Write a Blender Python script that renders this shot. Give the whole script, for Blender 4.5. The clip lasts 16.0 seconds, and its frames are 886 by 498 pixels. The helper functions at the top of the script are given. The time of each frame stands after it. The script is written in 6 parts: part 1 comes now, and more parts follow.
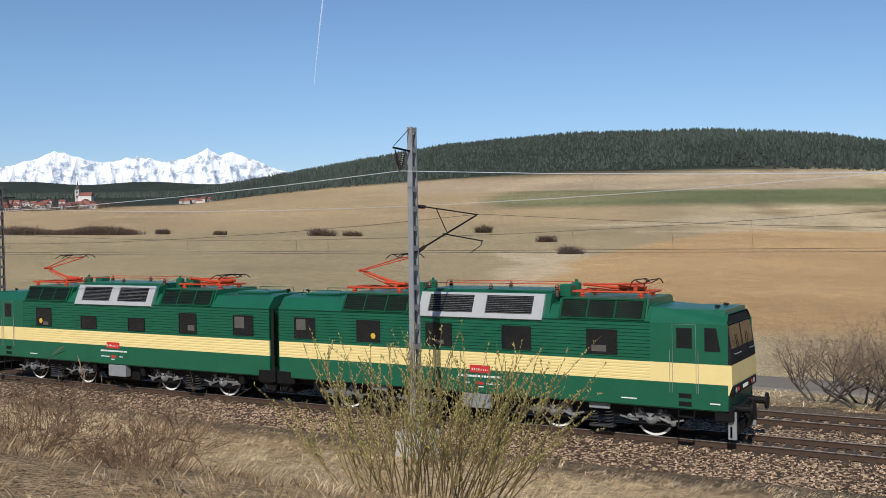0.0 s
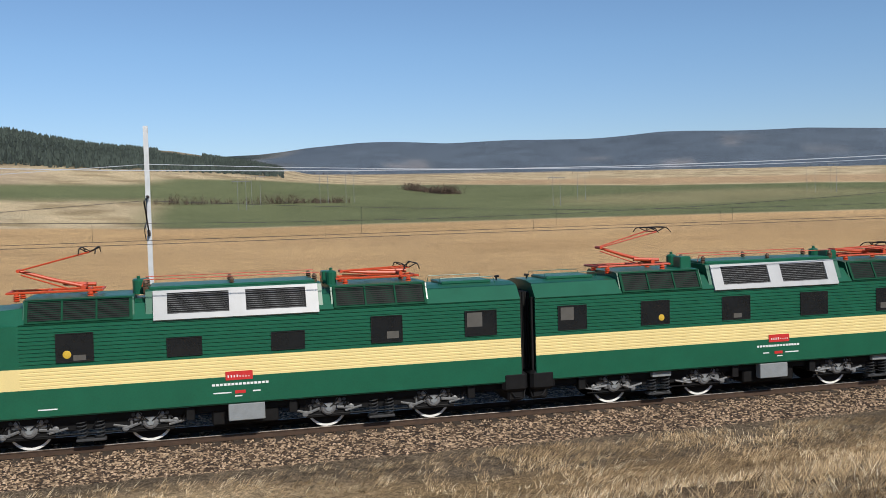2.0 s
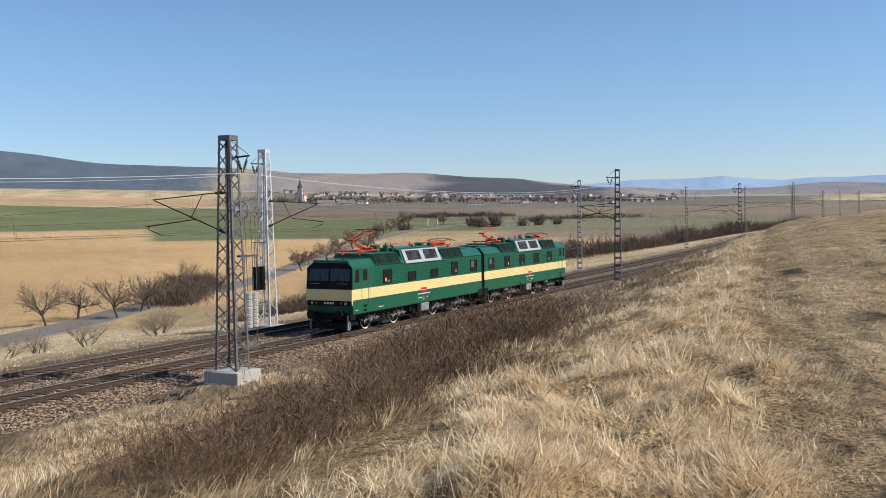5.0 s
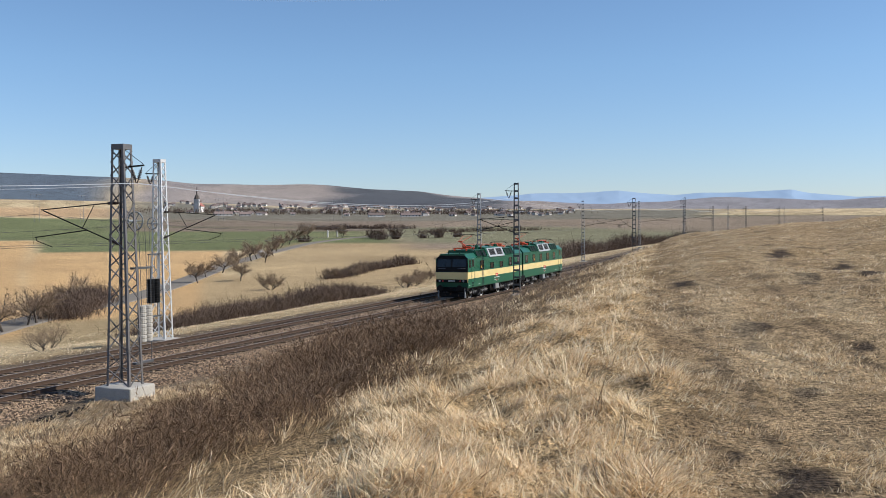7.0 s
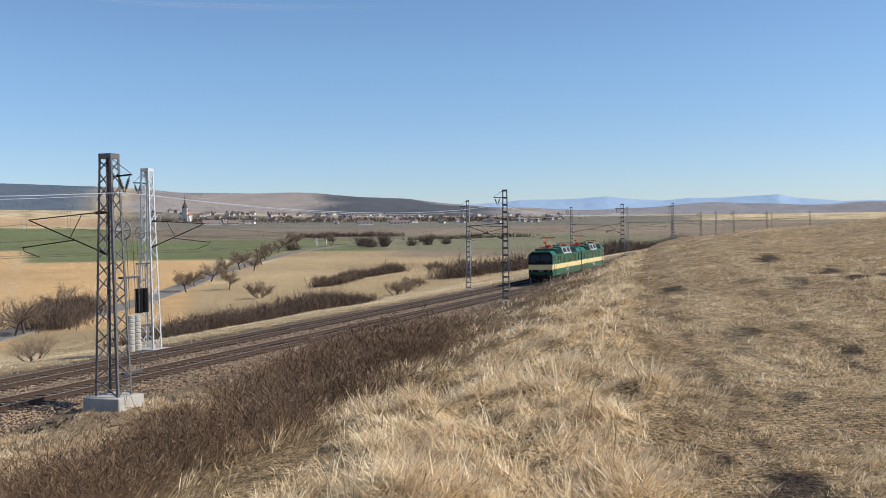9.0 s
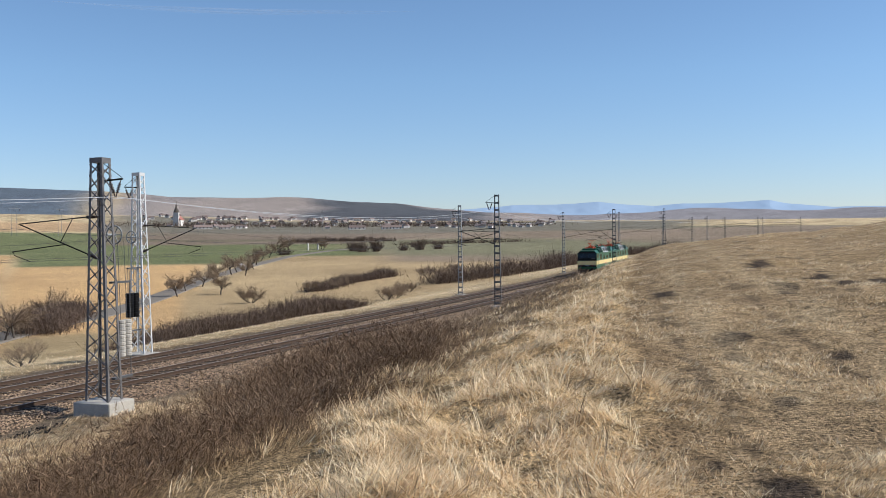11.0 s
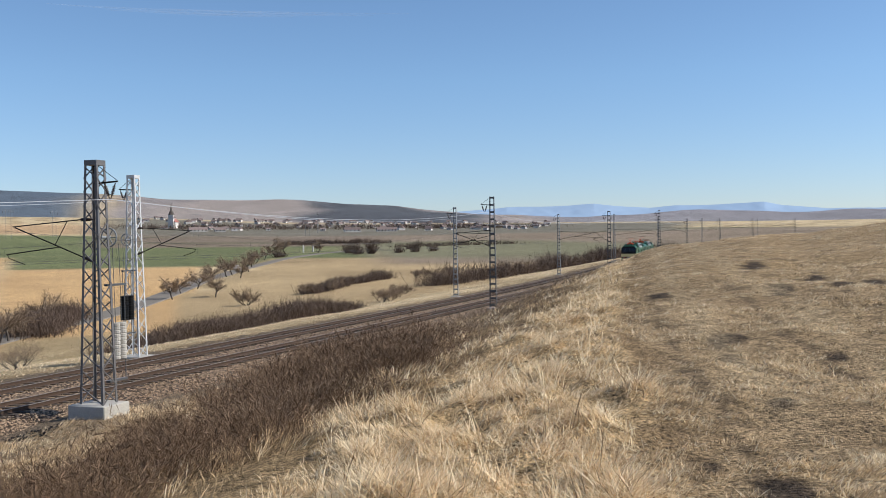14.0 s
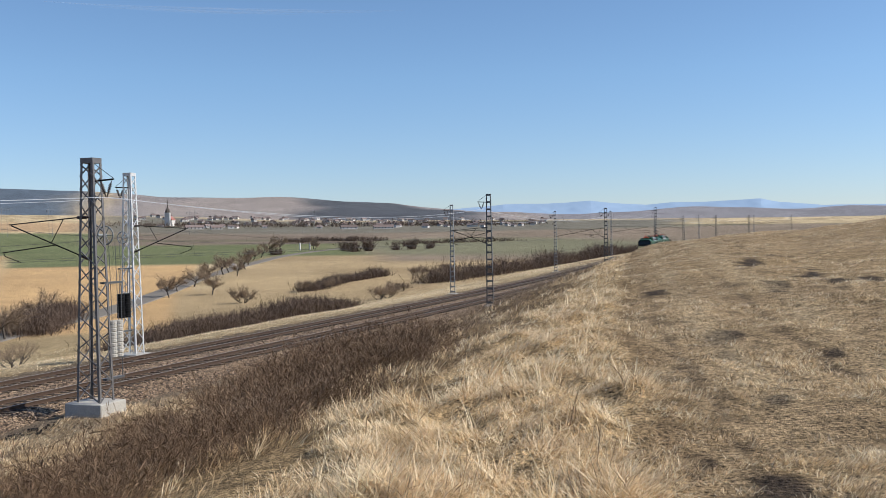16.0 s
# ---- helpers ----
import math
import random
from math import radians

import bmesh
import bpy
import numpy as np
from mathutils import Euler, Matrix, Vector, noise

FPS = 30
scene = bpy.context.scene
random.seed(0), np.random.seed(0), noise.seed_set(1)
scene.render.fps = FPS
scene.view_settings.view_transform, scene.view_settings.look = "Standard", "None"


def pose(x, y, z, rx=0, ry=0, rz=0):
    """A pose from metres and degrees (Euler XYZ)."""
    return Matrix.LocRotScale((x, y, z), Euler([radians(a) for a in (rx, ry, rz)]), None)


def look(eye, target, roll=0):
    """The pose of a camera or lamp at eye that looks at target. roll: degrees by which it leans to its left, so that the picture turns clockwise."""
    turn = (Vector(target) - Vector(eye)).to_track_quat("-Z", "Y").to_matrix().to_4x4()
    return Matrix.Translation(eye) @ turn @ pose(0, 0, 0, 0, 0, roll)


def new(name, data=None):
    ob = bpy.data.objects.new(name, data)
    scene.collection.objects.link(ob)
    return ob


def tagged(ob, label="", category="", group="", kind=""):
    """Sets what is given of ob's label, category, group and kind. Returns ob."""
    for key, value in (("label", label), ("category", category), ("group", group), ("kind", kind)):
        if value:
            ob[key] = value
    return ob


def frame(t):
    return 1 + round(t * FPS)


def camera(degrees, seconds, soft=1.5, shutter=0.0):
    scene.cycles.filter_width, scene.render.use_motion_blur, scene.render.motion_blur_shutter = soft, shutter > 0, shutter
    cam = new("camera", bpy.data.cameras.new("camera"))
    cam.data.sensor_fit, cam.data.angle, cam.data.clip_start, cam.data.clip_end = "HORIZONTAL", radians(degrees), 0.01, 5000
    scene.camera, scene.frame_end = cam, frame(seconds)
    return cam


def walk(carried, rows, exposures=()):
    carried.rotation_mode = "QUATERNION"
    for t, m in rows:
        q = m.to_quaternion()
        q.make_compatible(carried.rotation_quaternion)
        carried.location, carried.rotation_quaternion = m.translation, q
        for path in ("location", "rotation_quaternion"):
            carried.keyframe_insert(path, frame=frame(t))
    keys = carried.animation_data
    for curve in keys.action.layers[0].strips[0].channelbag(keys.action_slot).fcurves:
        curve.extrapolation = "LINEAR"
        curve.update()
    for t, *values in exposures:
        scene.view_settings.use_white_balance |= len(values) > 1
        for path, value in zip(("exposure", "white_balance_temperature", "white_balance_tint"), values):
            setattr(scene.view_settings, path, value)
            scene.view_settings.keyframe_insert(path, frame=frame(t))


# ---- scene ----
cam = camera(48.46, 16.0, soft=0.75)
EYE = (0.0, 0.0, 6.353)
TURNS = (
    (0, 30.44, -0.99, 0.91), (0.5, 20.58, -1.41, 0.95), (1, 9.34, -1.66, 1.09), (1.5, -2.57, -1.93, 1.48),
    (2, -14.61, -2.26, 1.66), (2.5, -26.35, -2.43, 1.70), (3, -37.36, -2.37, 1.63), (3.5, -46.44, -2.18, 1.55),
    (4, -53.45, -2.01, 1.27), (4.5, -58.83, -1.95, 1.13), (5, -62.58, -1.99, 0.75), (7.5, -68.62, -1.20, 0.58),
    (8, -68.69, -1.04, 0.81), (8.5, -68.82, -0.96, 0.86), (9, -69.01, -0.92, 0.86), (11.5, -69.53, -0.59, 0.75),
    (12, -69.53, -0.53, 0.78), (12.5, -69.63, -0.53, 0.78), (13, -69.73, -0.53, 0.78), (13.5, -69.76, -0.53, 0.79),
    (14, -69.76, -0.52, 0.84), (14.5, -69.82, -0.54, 0.92), (15, -69.85, -0.54, 0.93), (15.5, -69.91, -0.58, 0.95),
    (16, -69.95, -0.68, 0.94),
)
walk(cam, [(t, pose(*EYE, 90 + p, r, y)) for t, y, p, r in TURNS], [(0, -0.04), (2, 0.0), (3, 0.1), (4, 0.24), (5, 0.30), (16, 0.32)])

# ---- light ----
SUN_ELEVATION, SUN_HEADING = 40.0, (0.33, -1.0)
world = bpy.data.worlds.new("sky")
scene.world = world
world.use_nodes = True
wn = world.node_tree.nodes
sky = wn.new("ShaderNodeTexSky")
sky.sky_type, sky.sun_disc = "NISHITA", False
sky.sun_elevation = radians(SUN_ELEVATION)
sky.sun_rotation = math.atan2(SUN_HEADING[0], SUN_HEADING[1])
sky.altitude, sky.air_density, sky.dust_density, sky.ozone_density = 500, 0.85, 0.35, 4.0
tone = wn.new("ShaderNodeMix")
tone.data_type, tone.blend_type = "RGBA", "MULTIPLY"
tone.inputs[0].default_value = 1.0
tone.inputs[7].default_value = (0.94, 1.0, 1.015, 1)
world.node_tree.links.new(sky.outputs[0], tone.inputs[6])
haze = wn.new("ShaderNodeMix")
haze.data_type, haze.blend_type = "RGBA", "MULTIPLY"
haze.inputs[7].default_value = (0.90, 0.82, 0.87, 1)
way_up, split, fade = wn.new("ShaderNodeTexCoord"), wn.new("ShaderNodeSeparateXYZ"), wn.new("ShaderNodeMapRange")
fade.inputs[1].default_value, fade.inputs[2].default_value, fade.inputs[3].default_value, fade.inputs[4].default_value = 0.0, 0.16, 1.0, 0.0
world.node_tree.links.new(way_up.outputs["Generated"], split.inputs[0])
world.node_tree.links.new(split.outputs[2], fade.inputs[0])
world.node_tree.links.new(fade.outputs[0], haze.inputs[0])
world.node_tree.links.new(tone.outputs[2], haze.inputs[6])
world.node_tree.links.new(haze.outputs[2], wn["Background"].inputs[0])
wn["Background"].inputs[1].default_value = 0.110
sun = new("sun", bpy.data.lights.new("sun", "SUN"))
sun.data.energy, sun.data.angle, sun.data.color = 4.1, radians(0.5), (1.0, 0.94, 0.85)
flat = math.hypot(*SUN_HEADING)
c, s = math.cos(radians(SUN_ELEVATION)), math.sin(radians(SUN_ELEVATION))
sun.matrix_world = look((SUN_HEADING[0] / flat * c * 100, SUN_HEADING[1] / flat * c * 100, s * 100), (0, 0, 0))

# ---- materials ----


def material(name, colour, rough=0.6, metal=0.0, scale=8.0, vary=0.25, bump=0.0, fine=60.0, hue=None, spec=0.5, coat=0.0, per=0.0, thin=0.0):
    """A surface with stains at one scale and grain at another; per: how far single pieces differ."""
    m = bpy.data.materials.new(name)
    m.use_nodes = True
    n, l = m.node_tree.nodes, m.node_tree.links
    b = n["Principled BSDF"]
    co = n.new("ShaderNodeTexCoord")
    big, small = n.new("ShaderNodeTexNoise"), n.new("ShaderNodeTexNoise")
    big.inputs["Scale"].default_value, small.inputs["Scale"].default_value = scale, fine
    big.inputs["Detail"].default_value, small.inputs["Detail"].default_value = 5, 3
    for k in (big, small):
        l.new(co.outputs["Object"], k.inputs["Vector"])
    add = n.new("ShaderNodeMath")
    add.operation = "ADD"
    l.new(big.outputs[0], add.inputs[0])
    l.new(small.outputs[0], add.inputs[1])
    ramp = n.new("ShaderNodeMapRange")
    ramp.inputs[1].default_value, ramp.inputs[2].default_value = 0.6, 1.4
    l.new(add.outputs[0], ramp.inputs[0])
    last = ramp.outputs[0]
    if per:
        info, mixp = n.new("ShaderNodeObjectInfo"), n.new("ShaderNodeMapRange")
        geo = n.new("ShaderNodeNewGeometry")
        both = n.new("ShaderNodeMath")
        both.operation = "ADD"
        l.new(info.outputs["Random"], both.inputs[0])
        l.new(geo.outputs["Random Per Island"], both.inputs[1])
        frac = n.new("ShaderNodeMath")
        frac.operation = "FRACT"
        l.new(both.outputs[0], frac.inputs[0])
        mixp.inputs[3].default_value, mixp.inputs[4].default_value = -per, per
        l.new(frac.outputs[0], mixp.inputs[0])
        more = n.new("ShaderNodeMath")
        more.operation, more.use_clamp = "ADD", True
        l.new(last, more.inputs[0])
        l.new(mixp.outputs[0], more.inputs[1])
        last = more.outputs[0]
    mix = n.new("ShaderNodeMix")
    mix.data_type = "RGBA"
    lo = [v * (1 - vary) for v in colour]
    hi = [min(1, v * (1 + vary)) for v in colour] if hue is None else hue
    mix.inputs[6].default_value, mix.inputs[7].default_value = (*lo, 1), (*hi, 1)
    l.new(last, mix.inputs[0])
    l.new(mix.outputs[2], b.inputs["Base Color"])
    b.inputs["Roughness"].default_value, b.inputs["Metallic"].default_value = rough, metal
    b.inputs["Specular IOR Level"].default_value, b.inputs["Coat Weight"].default_value = spec, coat
    b.inputs["Coat Roughness"].default_value = 0.12
    if bump:
        bp = n.new("ShaderNodeBump")
        bp.inputs["Strength"].default_value, bp.inputs["Distance"].default_value = bump, 0.02
        l.new(add.outputs[0], bp.inputs["Height"])
        l.new(bp.outputs[0], b.inputs["Normal"])
    if thin:
        tl, ms = n.new("ShaderNodeBsdfTranslucent"), n.new("ShaderNodeMixShader")
        l.new(mix.outputs[2], tl.inputs[0])
        ms.inputs[0].default_value = thin
        l.new(b.outputs[0], ms.inputs[1])
        l.new(tl.outputs[0], ms.inputs[2])
        l.new(ms.outputs[0], n["Material Output"].inputs[0])
    return m


GRILLE = material("green_grille_slats", (0.006, 0.06, 0.030), 0.7, scale=2, vary=0.2, spec=0.1)
SLAT = material("grey_louvre_slats", (0.22, 0.225, 0.23), 0.6, scale=2, vary=0.2, spec=0.1)
GREEN = material("green_paint", (0.009, 0.100, 0.054), 0.36, scale=1.3, vary=0.16, fine=25, spec=0.4, coat=0.08)
CREAM = material("cream_paint", (0.78, 0.63, 0.28), 0.35, scale=1.3, vary=0.08, fine=30, coat=0.3)
SILVER = material("silver_paint", (0.37, 0.38, 0.385), 0.42, scale=3, vary=0.12)
BLACK = material("black_steel", (0.008, 0.008, 0.0085), 0.6, scale=5, vary=0.4, spec=0.18)
DARKGREY = material("grey_running_gear", (0.17, 0.175, 0.18), 0.5, 0.2, scale=9, vary=0.4)
BOXGREY = material("grey_box_paint", (0.23, 0.25, 0.26), 0.5, scale=6, vary=0.15)
TYRE = material("white_tyre_paint", (0.78, 0.78, 0.75), 0.5, scale=6, vary=0.1)
ORANGE = material("orange_red_paint", (0.52, 0.062, 0.018), 0.45, scale=7, vary=0.25)
RED = material("red_plate", (0.55, 0.03, 0.03), 0.4, scale=9, vary=0.15)
WHITE = material("white_lettering", (0.75, 0.76, 0.74), 0.5, scale=9, vary=0.05)
YELLOW = material("yellow_cloth", (0.55, 0.36, 0.03), 0.7, scale=9, vary=0.2)
GLASS = material("dark_window_glass", (0.012, 0.014, 0.016), 0.07, scale=2, vary=0.3, spec=0.45)
CURTAIN = material("grey_blind", (0.085, 0.08, 0.07), 0.8, scale=5, vary=0.2)
RUBBER = material("black_rubber", (0.013, 0.013, 0.013), 0.8, scale=8, vary=0.3, spec=0.2)
COPPER = material("copper_brown", (0.13, 0.08, 0.05), 0.5, 0.4, scale=9, vary=0.3)
RAIL = material("rusty_rail_side", (0.07, 0.042, 0.027), 0.7, 0.2, scale=6, vary=0.35)
SHINE = material("polished_rail_head", (0.30, 0.275, 0.25), 0.5, 0.8, scale=3, vary=0.15)
SLEEPER = material("weathered_sleeper", (0.055, 0.039, 0.026), 0.9, scale=3, vary=0.35, bump=0.4, fine=30, per=0.25)
STONE = material("ballast_stone", (0.17, 0.10, 0.054), 0.9, scale=0.6, vary=0.75, fine=9, per=0.9, hue=(0.52, 0.375, 0.25))
BED = material("ballast_bed", (0.06, 0.043, 0.033), 0.95, scale=1.1, vary=0.55, bump=1.0, fine=16, hue=(0.27, 0.215, 0.17))
CONCRETE = material("mast_concrete", (0.42, 0.40, 0.36), 0.9, scale=2.5, vary=0.22, bump=0.25, fine=30)
# mast steel in four tones; sunlit and shaded sides are put into the colour
STEEL = material("shaded_grey_steel", (0.085, 0.09, 0.095), 0.5, 0.1, scale=4, vary=0.3)
STEELD = material("dark_grey_steel", (0.14, 0.135, 0.135), 0.5, 0.1, scale=4, vary=0.25)
STEELM = material("mid_grey_painted_steel", (0.24, 0.25, 0.26), 0.5, 0.1, scale=4, vary=0.2)
STEELW = material("pale_painted_steel", (0.58, 0.59, 0.59), 0.5, 0.1, scale=4, vary=0.15)
INSUL = material("brown_porcelain", (0.04, 0.022, 0.018), 0.45, scale=9, vary=0.3)
WIRE = material("overhead_wire", (0.055, 0.05, 0.05), 0.5, 0.3, scale=2, vary=0.2)
ALU = material("bright_cable", (0.62, 0.63, 0.65), 0.35, 0.5, scale=2, vary=0.1)
TWIG = material("red_brown_twigs", (0.165, 0.102, 0.057), 0.85, scale=1.5, vary=0.5, per=0.4)
TWIGG = material("grey_brown_twigs", (0.25, 0.18, 0.12), 0.85, scale=0.4, vary=0.4, per=0.3)
STRAWB = material("matted_brown_grass", (0.33, 0.215, 0.115), 0.85, scale=1.1, vary=0.65, per=0.4, fine=4, hue=(0.70, 0.51, 0.29), thin=0.3)
STRAW = material("dry_grass_blades", (1.0, 0.70, 0.38), 0.6, scale=1.0, vary=0.34, per=0.5, fine=4, hue=(1.0, 0.87, 0.62), thin=0.4)
WILLOW = material("willow_twigs", (0.20, 0.145, 0.06), 0.75, scale=2, vary=0.3, per=0.3)
CATKIN = material("willow_catkins", (0.30, 0.26, 0.075), 0.8, scale=2, vary=0.35, per=0.5, hue=(0.52, 0.45, 0.17))
HEDGE = material("dark_brown_thicket", (0.115, 0.078, 0.056), 0.9, scale=0.3, vary=0.4, per=0.4)
BARK = material("grey_bark", (0.09, 0.075, 0.062), 0.9, scale=2, vary=0.4)
CONIFER = material("spruce_forest", (0.022, 0.034, 0.028), 0.9, scale=0.004, vary=0.4, per=0.4, hue=(0.06, 0.08, 0.062))
ASPHALT = material("road_asphalt", (0.20, 0.18, 0.155), 0.95, scale=0.5, vary=0.2, spec=0.05)
PLASTER = material("white_plaster", (0.56, 0.53, 0.50), 0.8, scale=0.2, vary=0.3, per=0.5)
TILES = material("red_roof_tiles", (0.26, 0.10, 0.075), 0.8, scale=0.3, vary=0.3, per=0.5)
# roof tone of the valley village, greyed to put haze into the colour
ROOFG = material("haze_greyed_roof", (0.20, 0.15, 0.135), 0.85, scale=0.3, vary=0.3, per=0.5)
SNOW = material("snow_and_rock", (0.80, 0.85, 0.92), 0.7, scale=0.006, vary=0.06, fine=0.03)
CARPAINT = material("dark_car_paint", (0.03, 0.033, 0.04), 0.25, scale=3, vary=0.1, coat=0.6)

# ---- building helpers ----


class Build:
    """Collects the faces of one mesh."""

    def __init__(self):
        self.v, self.f = [], []

    def add(self, verts, faces):
        k = len(self.v)
        self.v += [tuple(p) for p in verts]
        self.f += [tuple(i + k for i in q) for q in faces]
        return self

    def box(self, lo, hi, m=None, chamfer=0.0):
        (a, b, c), (d, e, f) = lo, hi
        if chamfer:
            h = chamfer
            ring = lambda z, g: [(a + g, b, z), (d - g, b, z), (d, b + g, z), (d, e - g, z), (d - g, e, z), (a + g, e, z), (a, e - g, z), (a, b + g, z)]
            pts = [(x + (h if x < (a + d) / 2 else -h), y + (h if y < (b + e) / 2 else -h), c) for x, y, _ in ring(c, h)]
            pts += ring(c + h, h) + ring(f - h, h)
            pts += [(x + (h if x < (a + d) / 2 else -h), y + (h if y < (b + e) / 2 else -h), f) for x, y, _ in ring(f, h)]
            fs = [tuple(range(7, -1, -1)), tuple(range(24, 32))]
            for r in range(3):
                fs += [(r * 8 + i, r * 8 + (i + 1) % 8, r * 8 + 8 + (i + 1) % 8, r * 8 + 8 + i) for i in range(8)]
        else:
            pts = [(a, b, c), (d, b, c), (d, e, c), (a, e, c), (a, b, f), (d, b, f), (d, e, f), (a, e, f)]
            fs = [(3, 2, 1, 0), (4, 5, 6, 7), (0, 1, 5, 4), (1, 2, 6, 5), (2, 3, 7, 6), (3, 0, 4, 7)]
        if m is not None:
            pts = [m @ Vector(p) for p in pts]
        return self.add(pts, fs)

    def tube(self, pts, r, n=6, r2=None, cap=True):
        pts = [Vector(p) for p in pts]
        r2 = r if r2 is None else r2
        vs, fs = [], []
        side = None
        for i, p in enumerate(pts):
            d = (pts[min(i + 1, len(pts) - 1)] - pts[max(i - 1, 0)]).normalized()
            side = d.orthogonal().normalized() if side is None else (side - d * side.dot(d)).normalized()
            up = d.cross(side)
            rr = r + (r2 - r) * i / (len(pts) - 1)
            vs += [p + (side * math.cos(2 * math.pi * k / n) + up * math.sin(2 * math.pi * k / n)) * rr for k in range(n)]
        for i in range(len(pts) - 1):
            fs += [(i * n + k, i * n + (k + 1) % n, (i + 1) * n + (k + 1) % n, (i + 1) * n + k) for k in range(n)]
        if cap:
            e = (len(pts) - 1) * n
            fs += [tuple(range(n - 1, -1, -1)), tuple(range(e, e + n))]
        return self.add(vs, fs)

    def turned(self, rings, m, n=16):
        """A turned body: rings of (radius, height along z), set by m."""
        vs = [m @ Vector((r * math.cos(2 * math.pi * k / n), r * math.sin(2 * math.pi * k / n), z)) for r, z in rings for k in range(n)]
        fs = [(i * n + k, i * n + (k + 1) % n, (i + 1) * n + (k + 1) % n, (i + 1) * n + k) for i in range(len(rings) - 1) for k in range(n)]
        e = (len(rings) - 1) * n
        return self.add(vs, fs + [tuple(range(n - 1, -1, -1)), tuple(range(e, e + n))])

    def extrude(self, outline, x0, x1, closed=True, cap=True):
        """An outline of (y, z) drawn along x."""
        n = len(outline)
        vs = [(x0, y, z) for y, z in outline] + [(x1, y, z) for y, z in outline]
        fs = [(i, (i + 1) % n, n + (i + 1) % n, n + i) for i in range(n if closed else n - 1)]
        if closed and cap:
            fs += [tuple(range(n - 1, -1, -1)), tuple(range(n, 2 * n))]
        return self.add(vs, fs)

    def mesh(self, name, mat, smooth=False):
        me = bpy.data.meshes.new(name)
        me.from_pydata(self.v, [], self.f)
        me.materials.append(mat)
        if smooth:
            me.polygons.foreach_set("use_smooth", [True] * len(me.polygons))
        me.update()
        return me


def part(name, build, mat, parent=None, label="", smooth=False):
    me = build if isinstance(build, bpy.types.Mesh) else build.mesh(name, mat, smooth)
    ob = new(name, me)
    ob.parent = parent
    return tagged(ob, label)


def thing(name, m, label, category, group="", kind=""):
    ob = new(name)
    ob.matrix_basis = m
    ob.empty_display_size = 0.2
    return tagged(ob, label, category, group, kind)


def smooth01(v):
    v = np.clip(v, 0, 1)
    return v * v * (3 - 2 * v)


# ---- lie of the land ----
TRACKS = (29.95, 34.15)


def bend(x):
    """Sideways run of the line: a slow curve away, then one back behind the hill."""
    x = np.asarray(x, float)
    out = np.where(x < 222, 9.5e-5 * np.maximum(0, x) ** 2, 4.68 + 0.0422 * (x - 222))
    return out - np.maximum(0, x - 222) ** 2 / 1346


def rail_z(x):
    x = np.asarray(x, float)
    return np.where(x < 240, 4.5e-5 * np.maximum(0, x - 80) ** 2, 1.152 + 0.0144 * (x - 240))


AZ = [75, 55, 45, 40.5, 36, 30, 23, 15, 9, 5, 0.5, -4, -7, -10, -20, -27, -35, -41, -47, -54, -60, -67, -75, -86, -100, -130]
FOREST = [2.2, 2.3, 2.4, 3.15, 3.85, 4.85, 5.42, 5.42, 4.95, 4.25, 3.82, 3.0, 2.3, 2.2, 2.0, 1.9, 1.8, 1.7, 1.6, 1.5, 1.3, 1.1, 0.9, 0.8, 0.7, 0.7]
RIDGE = [2.8, 2.9, 2.9, 2.8, 2.7, 2.7, 2.7, 2.7, 2.8, 3.0, 3.3, 3.5, 3.8, 3.85, 3.75, 4.0, 3.85, 3.4, 2.9, 2.34, 2.3, 2.15, 1.38, 1.18, 1.3, 1.5]
LOW = [1.2, 1.3, 1.5, 1.9, 2.2, 2.3, 2.4, 2.3, 2.2, 2.1, 2.0, 1.9, 1.7, 1.5, 1.2, 1.0, 0.9, 0.7, 0.5, 0.35, 0.3, 0.3, 0.3, 0.3, 0.3, 0.3]


def wobble(x, y, size, seed=0.0):
    """Soft waves over the land, between about -1 and 1."""
    out = 0
    for k, (a, b) in enumerate(((1.0, 0.37), (-0.53, 0.91), (0.71, -0.83), (0.19, 1.13))):
        out = out + np.sin((a * x + b * y) / size * (1 + 0.31 * k) + seed + 1.7 * k) / (1 + 0.4 * k)
    return out / 2.3


def far_land(az, r):
    a = lambda tab: np.interp(-az, [-v for v in AZ], tab)
    low, crest, ridge = a(LOW), a(FOREST), a(RIDGE)
    left = smooth01((az + 5) / 25)
    nodes = [(60, -9.0), (130, -4.5), (250, -2.0 + 0.3 * left), (500, -0.6 + 0.8 * left), (950, low), (1600, crest), (2400, np.minimum(crest, ridge) - 0.5 - 0.9 * left), (3300, ridge), (4300, ridge - 0.6), (5200, ridge - 1.5)]
    el = np.zeros_like(r)
    lr = np.log(np.maximum(r, 60))
    for (r0, e0), (r1, e1) in zip(nodes, nodes[1:]):
        k = smooth01((lr - math.log(r0)) / (math.log(r1) - math.log(r0))) * 0.5 + np.clip((lr - math.log(r0)) / (math.log(r1) - math.log(r0)), 0, 1) * 0.5
        el = np.where(r >= r0, e0 + (e1 - e0) * k, el) if r0 > 60 else e0 + (e1 - e0) * k
    px, py = r * np.sin(np.radians(az)), r * np.cos(np.radians(az))
    rough = wobble(px, py, 260, 2.0) * smooth01((r - 700) / 900) * 4 + (wobble(px, py, 210, 5.0) * 14 + wobble(px, py, 90, 1.0) * 6) * smooth01((r - 2300) / 600)
    return EYE[2] + r * np.tan(np.radians(el)) + rough


def grass_edge(x):
    """Where the grazed hilltop ends and the tall grass begins."""
    return np.interp(x, [0, 6, 9, 14, 25, 31, 60, 90], [-0.2, 0.62, 1.2, 2.25, 4.15, 5.1, 9.5, 13.0])


